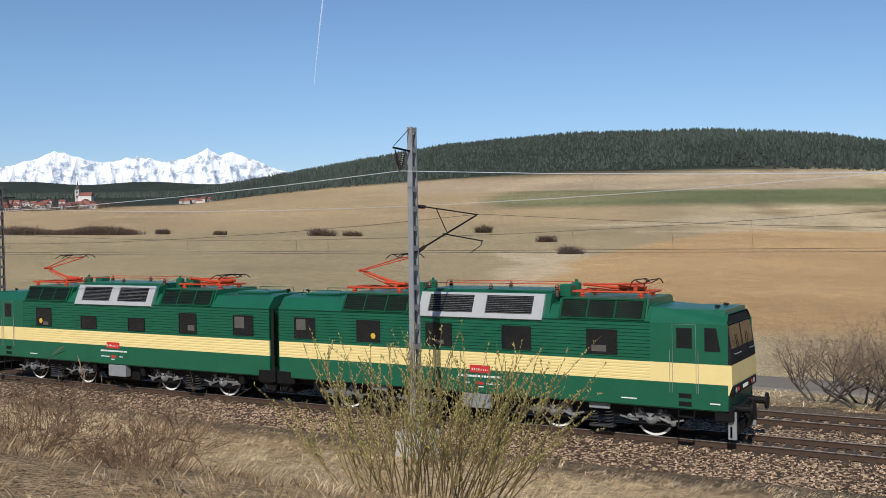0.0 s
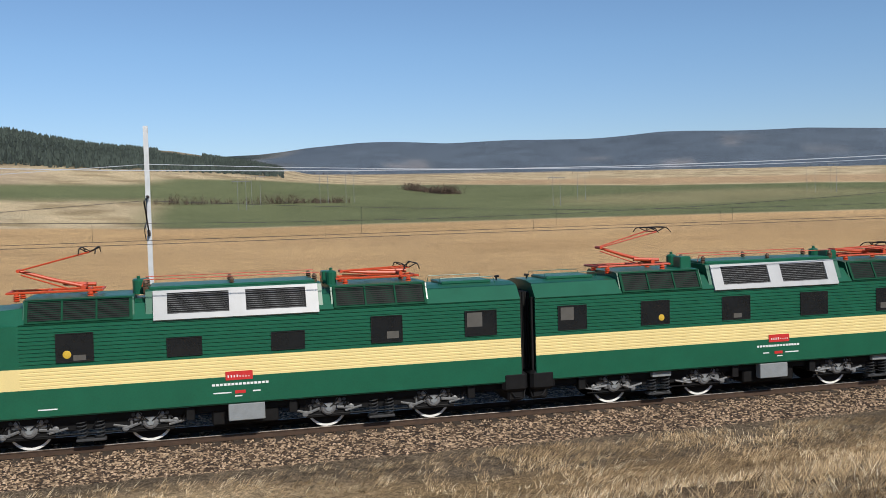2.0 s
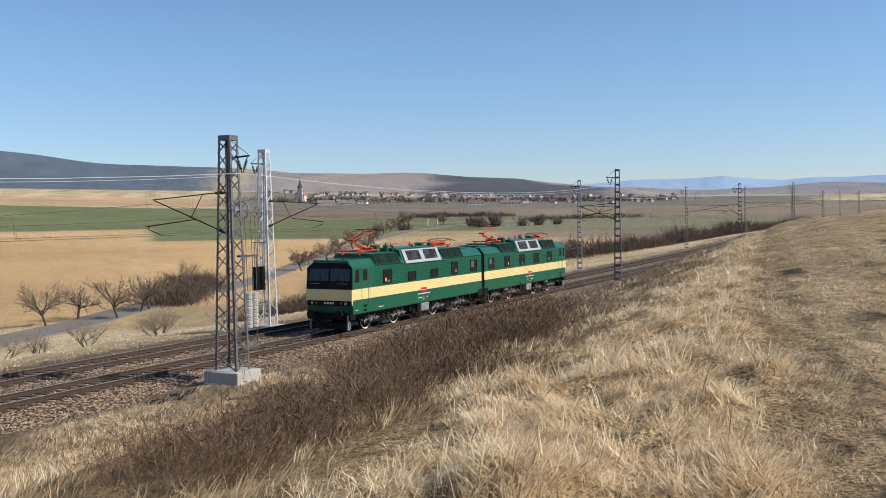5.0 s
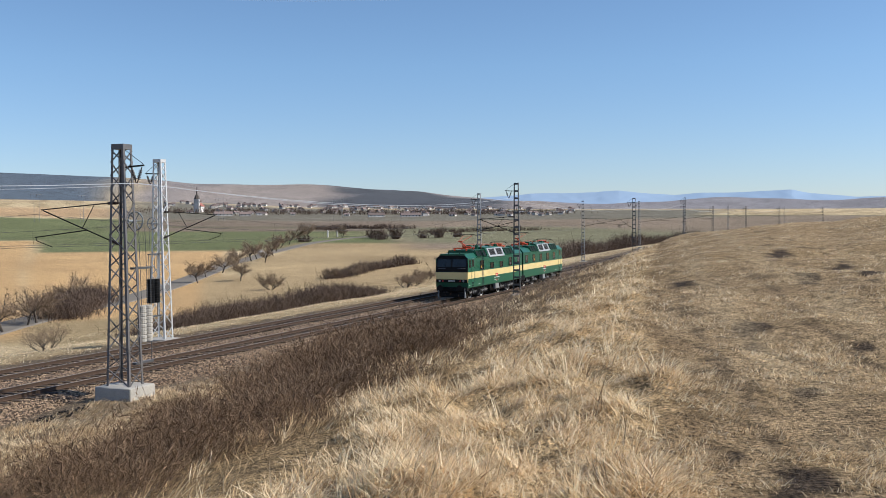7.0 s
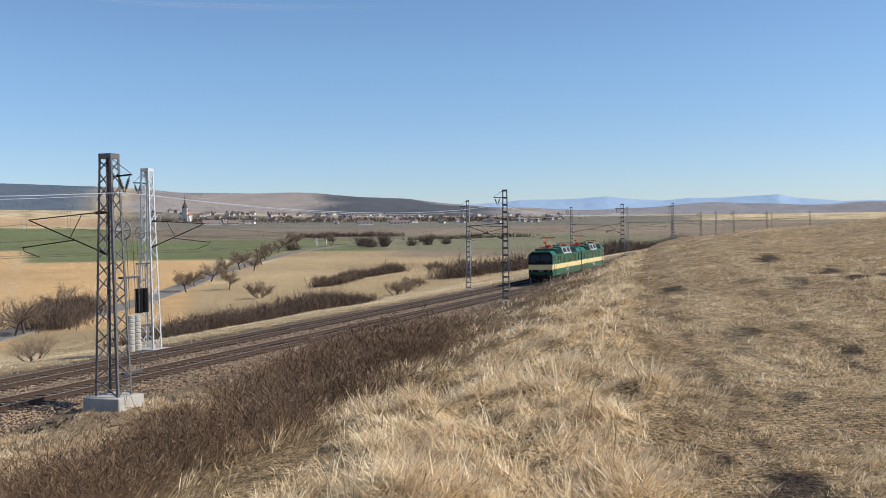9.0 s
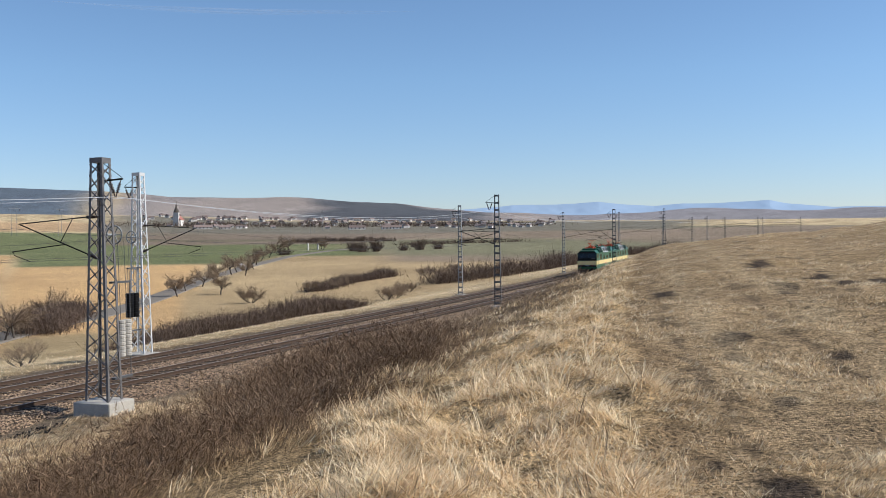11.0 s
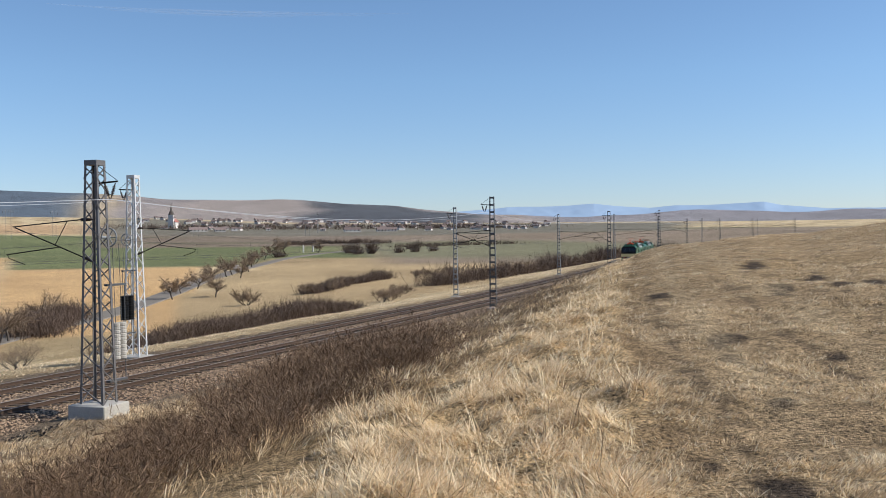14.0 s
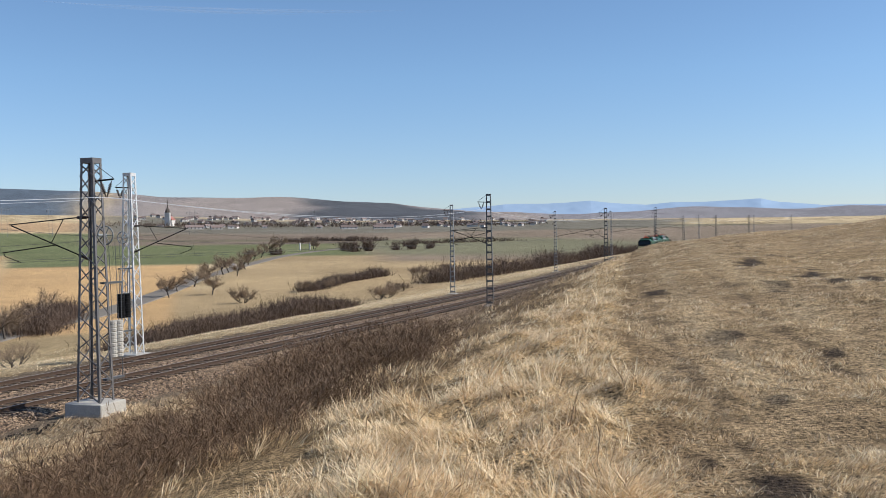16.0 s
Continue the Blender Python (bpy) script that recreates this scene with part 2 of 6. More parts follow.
def tall_band(x, y):
    """The strip of tall straw between the grazed hilltop and the brambles."""
    w = 0.25 * wobble(x, y, 0.5, 2.0)
    low = 2.85 + 0.14 * np.maximum(x, 0)
    return smooth01((y - grass_edge(x) + w) / 0.5) * smooth01((low + 2 * w - y) / 0.9) * smooth01((x + 3) / 4)


def land(x, y):
    x, y = np.asarray(x, float), np.asarray(y, float)
    r, az = np.hypot(x, y), np.degrees(np.arctan2(-x, y))
    yy = y - bend(x)
    top = 4.85 + 1.48 * smooth01(x / 62) - 5.5 * smooth01((x - 60) / 150)
    top = top + 0.135 * np.clip(-y, 0, 12) * smooth01(x / 60) + 0.02 * np.clip(-y, 0, 40)
    foot = -0.48 + rail_z(np.clip(x, -400, 300))
    near = top + (foot - top) * smooth01(np.clip((yy - 1) / 23.5, 0, 1) ** (1 + 0.15 * smooth01((x - 18) / 30) + 0.85 * smooth01((x - 60) / 50)))
    near = near + 0.26 * np.exp(-((x - 31) ** 2 + (y - 24.9) ** 2) / 7)
    near = near + 0.045 * wobble(x, y, 0.23, 4.0) * wobble(x, y, 1.1, 2.0) * smooth01((24.5 - yy) / 4) * smooth01((60 - r) / 30)
    tall = tall_band(x, y) * smooth01((45 - r) / 25)
    near = near + tall * (0.05 * wobble(x, y, 0.13, 6.0) + 0.065 * wobble(x, y, 0.31, 9.0) + 0.05)
    near = near + (0.32 + 0.1 * wobble(x, y, 1.7, 5.0)) * np.exp(-((x - 62) / 15) ** 2 - ((y - 8.2) / 1.7) ** 2)
    near = near + 0.10 * wobble(x, y, 2.3) * smooth01((24.5 - yy) / 4) + 0.05 * wobble(x, y, 0.7, 1.0) * smooth01((24.5 - yy) / 4)
    beyond = foot - 0.3 * smooth01((yy - 37) / 2) - 2.6 * smooth01((yy - 39.5) / 22)
    near = np.where(yy > 39, beyond + 0.12 * wobble(x, y, 4) * smooth01((yy - 41) / 5), near)
    w = np.where(yy > 30, smooth01((yy - 52) / 60), smooth01((r - 260) / 200))
    w = np.maximum(w, smooth01((r - 330) / 200))
    return near * (1 - w) + far_land(az, r) * w


def ground_at(x, y):
    return float(land(np.array([x]), np.array([y]))[0])

# ---- ground ----


def polar(az, r):
    return -math.sin(radians(az)) * r, math.cos(radians(az)) * r


BARE = ((13.1, 1.04, 0.7, 0.22), (11.9, 0.83, 0.5, 0.2), (5.75, 0.1, 0.4, 0.22), (20.1, 0.43, 1.3, 0.24), (21.0, -0.6, 1.3, 0.26), (21.2, -1.3, 1.2, 0.22), (24.5, -0.2, 1.6, 0.25), (12.3, -0.3, 0.35, 0.16), (6.4, 0.6, 0.2, 0.12), (6.5, 1.15, 0.2, 0.12), (21.0, 2.9, 1.0, 0.2), (16.5, -1.6, 0.9, 0.22), (29, 1.4, 2.2, 0.3), (8.8, 0.2, 0.25, 0.12))


def bare_soil(x, y):
    """Dark bare patches and ruts on the grazed hilltop."""
    n4, n5 = wobble(x, y, 0.42, 7), wobble(x, y, 0.15, 4)
    out = 0 * x
    for sx, sy, sa, sb in BARE:
        out = np.maximum(out, smooth01(2.4 - 2.2 * np.hypot((x - sx) / sa, (y - sy) / sb) + 0.9 * n4 + 1.1 * n5))
    rut = y - grass_edge(x)
    for mid_, half_ in ((-0.4, 0.11), (-2.0, 0.10)):
        out = np.maximum(out, smooth01(1.2 - np.abs(rut - mid_) / half_ + 0.8 * n4 + 0.8 * n5) * 0.5 * smooth01((32 - x) / 10))
    speck = smooth01((n4 * 0.5 + n5 * 0.7 + wobble(x, y, 0.9, 3) * 0.4 - 0.55) * 4) * 0.6
    return np.maximum(out, speck) * smooth01((grass_edge(x) - y + 0.1) / 0.3)


def cover(x, y):
    """Colour of what grows on the land, with haze painted into the far slopes."""
    r, az = np.hypot(x, y), np.degrees(np.arctan2(-x, y))
    yy = y - bend(x)
    az = az + 1.2 * wobble(x, y, 90, 4) * smooth01((r - 200) / 300)
    rr = r * (1 + 0.05 * wobble(x, y, 140, 1))
    n1, n2 = wobble(x, y, 3.1, 2), wobble(x, y, 11, 5)
    col = np.empty((*x.shape, 3))

    def lay(c, mask):
        m = np.clip(mask, 0, 1)[..., None]
        col[:] = col * (1 - m) + np.array(c) * m

    def band(v, lo, hi, soft):
        return smooth01((v - lo) / soft + 0.5) * smooth01((hi - v) / soft + 0.5)

    col[:] = (0.33, 0.23, 0.12)
    lay((0.19, 0.125, 0.07), 0.5 + 0.6 * n1)
    lay((0.15, 0.10, 0.06), band(yy, 5, 12, 4) * (0.65 + 0.3 * n2) * smooth01((x + 2) / 10))
    lay((0.33, 0.225, 0.12), band(yy, 12, 25, 3) * smooth01((x - 4) / 8) * (0.75 + 0.25 * n1))
    lay((0.45, 0.32, 0.185), band(yy, 4, 25, 3) * smooth01((6 - x) / 8) * (0.7 + 0.3 * n1))
    lay((0.60, 0.46, 0.29), band(yy, 16, 25.6, 1.5) * smooth01((8 - x) / 8) * (0.6 + 0.4 * n1))
    n3, n4 = wobble(x, y, 0.9, 3), wobble(x, y, 0.42, 7)
    lay((0.52, 0.37, 0.20), tall_band(x, y) * 0.9)
    flatland = smooth01((grass_edge(x) + 0.2 + 0.2 * n4 - y) / 0.5)
    lay((0.37, 0.265, 0.15), flatland * (0.75 + 0.25 * n1 + 0.2 * n3))
    lay((0.055, 0.040, 0.029), bare_soil(x, y) * 0.95)
    rut = y - grass_edge(x)
    lay((0.46, 0.35, 0.21), (band(rut, -1.2, -0.75, 0.3) + band(rut, -3.0, -2.4, 0.4)) * (0.4 + 0.3 * n3))
    lay((0.17, 0.13, 0.09), band(yy, 23.5 + 2.0 * smooth01((8 - x) / 8), 40, 1.5))
    lay((0.52, 0.41, 0.25), smooth01((yy - 40) / 3))
    lay((0.33, 0.25, 0.14), smooth01((yy - 40) / 3) * smooth01(n2 * 2))
    far = smooth01((yy - 56) / 8)
    # left: dry meadows and a brown field with pale scars
    lay((0.36, 0.285, 0.165), far * smooth01((az - 10) / 10))
    lay((0.41, 0.30, 0.17), far * smooth01((az - 16) / 6) * smooth01((rr - 480) / 120))
    lay((0.48, 0.39, 0.25), far * band(az, 6, 40, 3) * smooth01(wobble(x, y, 60, 7) * 3 - 1.6) * band(rr, 230, 800, 150))
    # the large ploughed field
    field = far * band(az, -58.5, 28.3 - (r - 150) * 0.053, 1.2) * band(rr, 100, 470, 16) * smooth01((az + 46) / 1.5) + far * band(az, -55.5, -45.5, 0.8) * band(rr, 116, 345, 10)
    lay((0.51, 0.335, 0.165), field)
    lay((0.46, 0.295, 0.14), field * smooth01(wobble(x, y, 45, 3) * 2) * 0.6)
    # bare earth paths in the field
    for (a0, r0), (a1, r1), wd in (((27.5, 150), (23.0, 310), 7.0), ((25.0, 240), (26.5, 300), 5.0), ((21.0, 505), (10.5, 545), 13.0), ((19.0, 420), (6.0, 470), 7.0)):
        p0, p1 = np.array(polar(a0, r0)), np.array(polar(a1, r1))
        d = p1 - p0
        f = np.clip(((x - p0[0]) * d[0] + (y - p0[1]) * d[1]) / (d @ d), 0, 1)
        gap = np.hypot(x - p0[0] - f * d[0], y - p0[1] - f * d[1])
        lay((0.55, 0.44, 0.29), smooth01(1.4 - gap / wd + 0.5 * n2) * 0.75)
    # green crops
    green = band(az, -90, 2, 3) * band(rr, 480, 1000, 40) + band(az, 2, 27, 3) * band(rr, 720, 900, 60)
    green = green + band(az, -66, -45.5, 1) * band(rr, 345, 480, 12)
    lay((0.145, 0.160, 0.075), green * far)
    lay((0.26, 0.23, 0.12), green * far * smooth01(wobble(x, y, 120, 9) * 2.4 - 1.1) * 0.8)
    lay((0.40, 0.295, 0.165), band(az, -88, -56.0 - (r - 116) * 0.012, 1.2) * band(rr, 70, 400, 24) * far)
    lay((0.40, 0.295, 0.165), band(az, -62, -54.5, 1.2) * band(rr, 70, 205, 12) * far)
    lay((0.31, 0.225, 0.125), band(az, -88, -56, 1.2) * band(rr, 70, 390, 24) * far * smooth01(wobble(x, y, 17, 3) * 2) * 0.7)
    lay((0.20, 0.155, 0.115), band(az, -104, -50, 3) * band(rr, 650, 1170, 25) * far)
    lay((0.15, 0.135, 0.085), band(az, -104, -50, 3) * (band(rr, 730, 790, 20) + band(rr, 930, 1000, 25)) * far * smooth01(0.7 + wobble(x, y, 130, 3)))
    lay((0.27, 0.20, 0.145), band(az, -104, -50, 3) * band(rr, 1010, 1060, 20) * far)
    lay((0.23, 0.18, 0.13), band(az, -100, -66, 4) * band(rr, 345, 1150, 40) * far)
    lay((0.19, 0.18, 0.11), band(az, -100, -66, 4) * band(rr, 345, 1150, 40) * far * smooth01(wobble(x, y, 100, 2) * 3))
    lay((0.44, 0.30, 0.17), band(az, -60, -16, 4) * band(rr, 1050, 1250, 50))
    lay((0.44, 0.34, 0.22), band(az, 8, 34, 4) * band(rr, 900, 1120, 60))
    # woods, and far slopes with distance haze painted in as blue-grey
    wood = smooth01((rr - 1130) / 40) * smooth01((az + 6) / 3)
    lay((0.035, 0.045, 0.035), wood)
    lay((0.30, 0.24, 0.16), wood * band(az, -1, 1.5, 0.8) * band(rr, 1500, 1800, 60))
    # beyond 1500 m the colours carry the haze: slate blue, mauve grey
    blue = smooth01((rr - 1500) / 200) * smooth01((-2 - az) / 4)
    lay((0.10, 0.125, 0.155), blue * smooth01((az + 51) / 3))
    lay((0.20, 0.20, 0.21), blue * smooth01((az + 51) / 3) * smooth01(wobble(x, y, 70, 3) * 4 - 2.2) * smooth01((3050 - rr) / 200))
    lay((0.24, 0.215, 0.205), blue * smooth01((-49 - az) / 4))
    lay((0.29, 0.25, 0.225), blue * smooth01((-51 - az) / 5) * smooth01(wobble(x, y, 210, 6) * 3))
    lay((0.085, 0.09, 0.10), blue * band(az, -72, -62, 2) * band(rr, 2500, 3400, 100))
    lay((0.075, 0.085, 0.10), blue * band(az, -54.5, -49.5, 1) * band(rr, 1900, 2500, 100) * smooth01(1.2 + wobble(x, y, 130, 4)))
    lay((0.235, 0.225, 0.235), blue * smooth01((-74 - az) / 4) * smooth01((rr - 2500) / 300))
    lay((0.17, 0.155, 0.12), band(az, -84, -50, 3) * band(rr, 1020, 1500, 80))
    return np.clip(col, 0.01, 0.9)


def build_ground():
    fine = np.radians(np.arange(62, -128, -0.38))
    coarse = np.radians(np.arange(-128, -298, -5.0))
    az = np.concatenate([fine, coarse])
    rad = np.concatenate([[0.03, 0.4, 1.2], np.geomspace(2.5, 40, 170, endpoint=False), np.geomspace(40, 4900, 180)])
    a, r = np.meshgrid(az, rad)
    x, y = 0.35 - np.sin(a) * r, 0.15 + np.cos(a) * r
    z = land(x, y)
    n, m = len(rad), len(az)
    verts = np.stack([x, y, z], -1).reshape(-1, 3)
    i, j = np.meshgrid(np.arange(n - 1), np.arange(m), indexing="ij")
    j2 = (j + 1) % m
    quads = np.stack([i * m + j, (i + 1) * m + j, (i + 1) * m + j2, i * m + j2], -1).reshape(-1, 4)
    me = bpy.data.meshes.new("ground")
    me.from_pydata(verts.tolist(), [], quads[:, ::-1].tolist())
    col = me.color_attributes.new("cover", "FLOAT_COLOR", "POINT")
    rgba = np.ones((n * m, 4), np.float32)
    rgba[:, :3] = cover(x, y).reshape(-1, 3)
    col.data.foreach_set("color", rgba.ravel())
    me.polygons.foreach_set("use_smooth", [True] * len(me.polygons))
    mt = bpy.data.materials.new("open_land")
    mt.use_nodes = True
    nd, ln = mt.node_tree.nodes, mt.node_tree.links
    b = nd["Principled BSDF"]
    at = nd.new("ShaderNodeVertexColor")
    at.layer_name = "cover"
    geo = nd.new("ShaderNodeNewGeometry")
    prev = at.outputs["Color"]
    for scale, amount in ((0.012, 0.16), (0.3, 0.14), (5.0, 0.5), (26.0, 0.95)):
        no = nd.new("ShaderNodeTexNoise")
        no.inputs["Scale"].default_value, no.inputs["Detail"].default_value, no.inputs["Roughness"].default_value = scale, 4, 0.65
        ln.new(geo.outputs["Position"], no.inputs["Vector"])
        mr = nd.new("ShaderNodeMapRange")
        mr.inputs[1].default_value, mr.inputs[2].default_value = 0.3, 0.7
        mr.inputs[3].default_value, mr.inputs[4].default_value = 1 - amount, 1 + amount
        ln.new(no.outputs[0], mr.inputs[0])
        mx = nd.new("ShaderNodeMix")
        mx.data_type, mx.blend_type = "RGBA", "MULTIPLY"
        mx.inputs[0].default_value = 1
        ln.new(prev, mx.inputs[6])
        ln.new(mr.outputs[0], mx.inputs[7])
        prev = mx.outputs[2]
    ln.new(prev, b.inputs["Base Color"])
    b.inputs["Roughness"].default_value, b.inputs["Specular IOR Level"].default_value = 1.0, 0.1
    bp = nd.new("ShaderNodeBump")
    bp.inputs["Strength"].default_value, bp.inputs["Distance"].default_value = 0.9, 0.08
    ln.new(no.outputs[0], bp.inputs["Height"])
    ln.new(bp.outputs[0], b.inputs["Normal"])
    me.materials.append(mt)
    tagged(new("ground", me), "dry spring grassland, ploughed and green fields, wooded hills", "ground", kind="structure")


build_ground()


def mountains(name, crest_at, r, rough, depth, mat, label, seed):
    """A far range as a ridged sheet; crest_at: (azimuth, elevation) of its summits and saddles."""
    n, m = 420, 34
    az = np.linspace(crest_at[0][0], crest_at[-1][0], n)
    crest = np.interp(-az, [-p[0] for p in crest_at], [p[1] for p in crest_at])
    g = np.random.default_rng(seed)
    for o in range(4, 8):
        knots = g.uniform(-1, 1, 2 ** o + 2)
        crest = crest + np.interp(np.linspace(0, 1, n), np.linspace(0, 1, len(knots)), knots) * rough * 0.62 ** (o - 4)
    spurs = np.zeros((n, m))
    u = np.linspace(0, 1, n)[:, None]
    rows = np.linspace(-1, 1, m)[None, :]
    for o in range(4):
        spurs += np.abs(np.sin(u * (55 + 37 * o) * 1.3 + rows * (3 + 2 * o) * (-1) ** o + seed + o)) * 0.6 ** o
    fall = (1 - np.abs(rows)) ** 1.05
    el = 1.0 + (crest[:, None] - 1.0) * fall - spurs * depth * fall * (1 - fall) * 4
    rr = r + rows * 330
    a = np.radians(az)[:, None]
    b = Build()
    b.v = np.stack([-np.sin(a) * rr, np.cos(a) * rr, EYE[2] + rr * np.tan(np.radians(el))], -1).reshape(-1, 3).tolist()
    b.f = [(i * m + j, i * m + j + 1, (i + 1) * m + j + 1, (i + 1) * m + j) for i in range(n - 1) for j in range(m - 1)]
    tagged(new(name, b.mesh(name, mat)), label, "mountains", kind="structure")


def snow_material():
    m = SNOW
    n, l = m.node_tree.nodes, m.node_tree.links
    b = n["Principled BSDF"]
    geo, sep, no, mr, mx = n.new("ShaderNodeNewGeometry"), n.new("ShaderNodeSeparateXYZ"), n.new("ShaderNodeTexNoise"), n.new("ShaderNodeMapRange"), n.new("ShaderNodeMix")
    no.inputs["Scale"].default_value, no.inputs["Detail"].default_value, no.inputs["Roughness"].default_value = 0.022, 8, 0.72
    l.new(geo.outputs["Position"], no.inputs["Vector"])
    mr.inputs[1].default_value, mr.inputs[2].default_value = 0.50, 0.58
    l.new(no.outputs[0], mr.inputs[0])
    mx.data_type = "RGBA"
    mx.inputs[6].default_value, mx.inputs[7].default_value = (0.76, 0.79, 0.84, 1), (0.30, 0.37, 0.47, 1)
    l.new(mr.outputs[0], mx.inputs[0])
    l.new(mx.outputs[2], b.inputs["Base Color"])


snow_material()
# base colour holds the haze over this range, close to the sky's blue
HAZE = material("haze_tinted_range", (0.31, 0.42, 0.56), 1.0, scale=0.002, vary=0.06, fine=0.01, spec=0.0)
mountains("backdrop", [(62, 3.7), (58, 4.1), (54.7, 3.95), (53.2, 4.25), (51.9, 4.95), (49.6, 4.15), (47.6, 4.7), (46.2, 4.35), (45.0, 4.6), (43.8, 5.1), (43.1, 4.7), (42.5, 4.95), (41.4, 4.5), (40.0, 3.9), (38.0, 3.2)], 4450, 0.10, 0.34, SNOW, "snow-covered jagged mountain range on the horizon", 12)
mountains("backdrop", [(-58, 1.3), (-66, 1.5), (-71, 1.68), (-72.5, 1.78), (-73.5, 1.9), (-75, 1.88), (-77, 1.95), (-78.5, 2.02), (-80, 1.85), (-81.6, 1.68), (-83.2, 1.78), (-85, 1.78), (-86.6, 1.86), (-87.9, 1.9), (-88.9, 1.68), (-91, 1.45), (-97, 1.3), (-104, 1.2)], 4600, 0.03, 0.02, HAZE, "distant mountain range with pale blue haze put into its colour", 5)

# ---- railway ----


def xs_along(x0, x1, step):
    return np.arange(x0, x1 + step / 2, step)


def sweep(name, outline, yc, x0, x1, step, mat, parent=None, label=""):
    """An outline of (y, z) swept along the line of a track."""
    b = Build()
    xs, n = xs_along(x0, x1, step), len(outline)
    for x in xs:
        for oy, oz in outline:
            b.v.append((x, yc + oy + float(bend(x)), oz + float(rail_z(x))))
    b.f = [(i * n + k, i * n + (k + 1) % n, (i + 1) * n + (k + 1) % n, (i + 1) * n + k) for i in range(len(xs) - 1) for k in range(n)]
    return part(name, b, mat, parent, label)


def bed_material():
    n, l = BED.node_tree.nodes, BED.node_tree.links
    b = n["Principled BSDF"]
    geo, vo, sep, mx = n.new("ShaderNodeNewGeometry"), n.new("ShaderNodeTexVoronoi"), n.new("ShaderNodeSeparateColor"), n.new("ShaderNodeMix")
    vo.inputs["Scale"].default_value = 12
    l.new(geo.outputs["Position"], vo.inputs["Vector"])
    l.new(vo.outputs["Color"], sep.inputs[0])
    cr = n.new("ShaderNodeValToRGB")
    cr.color_ramp.elements[0].color, cr.color_ramp.elements[1].color = (0.012, 0.008, 0.006, 1), (0.52, 0.37, 0.23, 1)
    mid = cr.color_ramp.elements.new(0.55)
    mid.color = (0.10, 0.061, 0.035, 1)
    l.new(sep.outputs[0], cr.inputs[0])
    l.new(cr.outputs[0], b.inputs["Base Color"])
    bp = n.new("ShaderNodeBump")
    bp.inputs["Strength"].default_value, bp.inputs["Distance"].default_value, bp.invert = 1.0, 0.04, True
    l.new(vo.outputs["Distance"], bp.inputs["Height"])
    l.new(bp.outputs[0], b.inputs["Normal"])


bed_material()
bed = sweep("ballast_bed", [(-6.0, -0.62), (-4.5, -0.36), (-3.55, -0.20), (3.55, -0.20), (4.4, -0.5), (5.6, -1.05), (5.6, -1.6), (-6.0, -1.6)], 32.05, -320, 470, 4, BED)
tagged(bed, "brown crushed-stone ballast bed of a two-track railway", "ballast", kind="structure")


def stones():
    k = np.random.default_rng(3)
    shapes = []
    for _ in range(8):
        p = np.array([(1, 0, 0), (-1, 0, 0), (0, 1, 0), (0, -1, 0), (0, 0, 1), (0, 0, -1)], float) * k.uniform(0.7, 1.1, (6, 1)) + k.normal(0, 0.2, (6, 3))
        shapes.append(p)
    f0 = [(0, 2, 4), (2, 1, 4), (1, 3, 4), (3, 0, 4)]
    n = 62000
    x = np.where(k.random(n) < 0.65, k.uniform(-32, 48, n), k.uniform(48, 130, n))
    y = np.where(k.random(n) < 0.55, k.uniform(-5.9, -3.0, n), np.where(k.random(n) < 0.45, k.uniform(-1.3, 1.3, n), k.uniform(-3, 4, n)))
    z = np.interp(y, [-6.0, -4.5, -3.55, 3.55, 4.4], [-0.62, -0.36, -0.19, -0.19, -0.5]) + rail_z(x)
    size = k.uniform(0.028, 0.058, n)
    vs, fs = [], []
    for i in range(n):
        p = shapes[i % 8] * size[i]
        c_, s_ = math.cos(i * 1.7), math.sin(i * 1.7)
        q = np.stack([p[:, 0] * c_ - p[:, 1] * s_ + x[i], p[:, 0] * s_ + p[:, 1] * c_ + y[i] + 32.05, p[:, 2] * 0.9 + z[i] - size[i] * 0.05], 1)
        vs += q.tolist()
        fs += [(a + i * 6, b + i * 6, d + i * 6) for a, b, d in f0]
    b = Build()
    b.v, b.f = vs, fs
    return b


tagged(part("ballast_stones", stones(), STONE), "loose brown and grey ballast stones on the track bed", "stones", kind="stuff")

rail_foot = [(-0.07, -0.17), (0.07, -0.17), (0.07, -0.155), (0.012, -0.13), (0.012, -0.045), (0.035, -0.035), (0.035, -0.006), (-0.035, -0.006), (-0.035, -0.035), (-0.012, -0.045), (-0.012, -0.13), (-0.07, -0.155)]
rail_head = [(-0.034, -0.006), (0.034, -0.006), (0.03, 0.0), (-0.03, 0.0)]


def sleeper_build():
    b = Build()
    b.box((-0.13, -1.3, -0.24), (0.13, 1.3, -0.165), chamfer=0.015)
    return b


sleeper_mesh = sleeper_build().mesh("sleeper", SLEEPER)
for yc in TRACKS:
    tr = thing("railway_track", pose(0, 0, 0), "rusty steel rails on dark weathered sleepers", "track", kind="structure")
    for off in (-0.7525, 0.7525):
        ra = sweep("rail", rail_foot, yc + off, -320, 470, 4, RAIL, tr, "steel rail with rusty sides")
        sweep("rail_head", rail_head, yc + off, -320, 470, 4, SHINE, ra, "polished running surface")
    rest = Build()
    for i, x in enumerate(xs_along(-150, 250, 0.6)):
        m = pose(x, yc + float(bend(x)), float(rail_z(x)))
        if -45 < x < 110:
            ob = part("sleeper", sleeper_mesh, SLEEPER, tr)
            ob.matrix_basis = m
        else:
            rest.box((-0.13, -1.3, -0.24), (0.13, 1.3, -0.165), m)
    tagged(part("far_sleepers", rest, SLEEPER, tr), kind="stuff")

# ---- masts and wires ----
MAST_Y, MAST_FAR = 25.6, 38.2


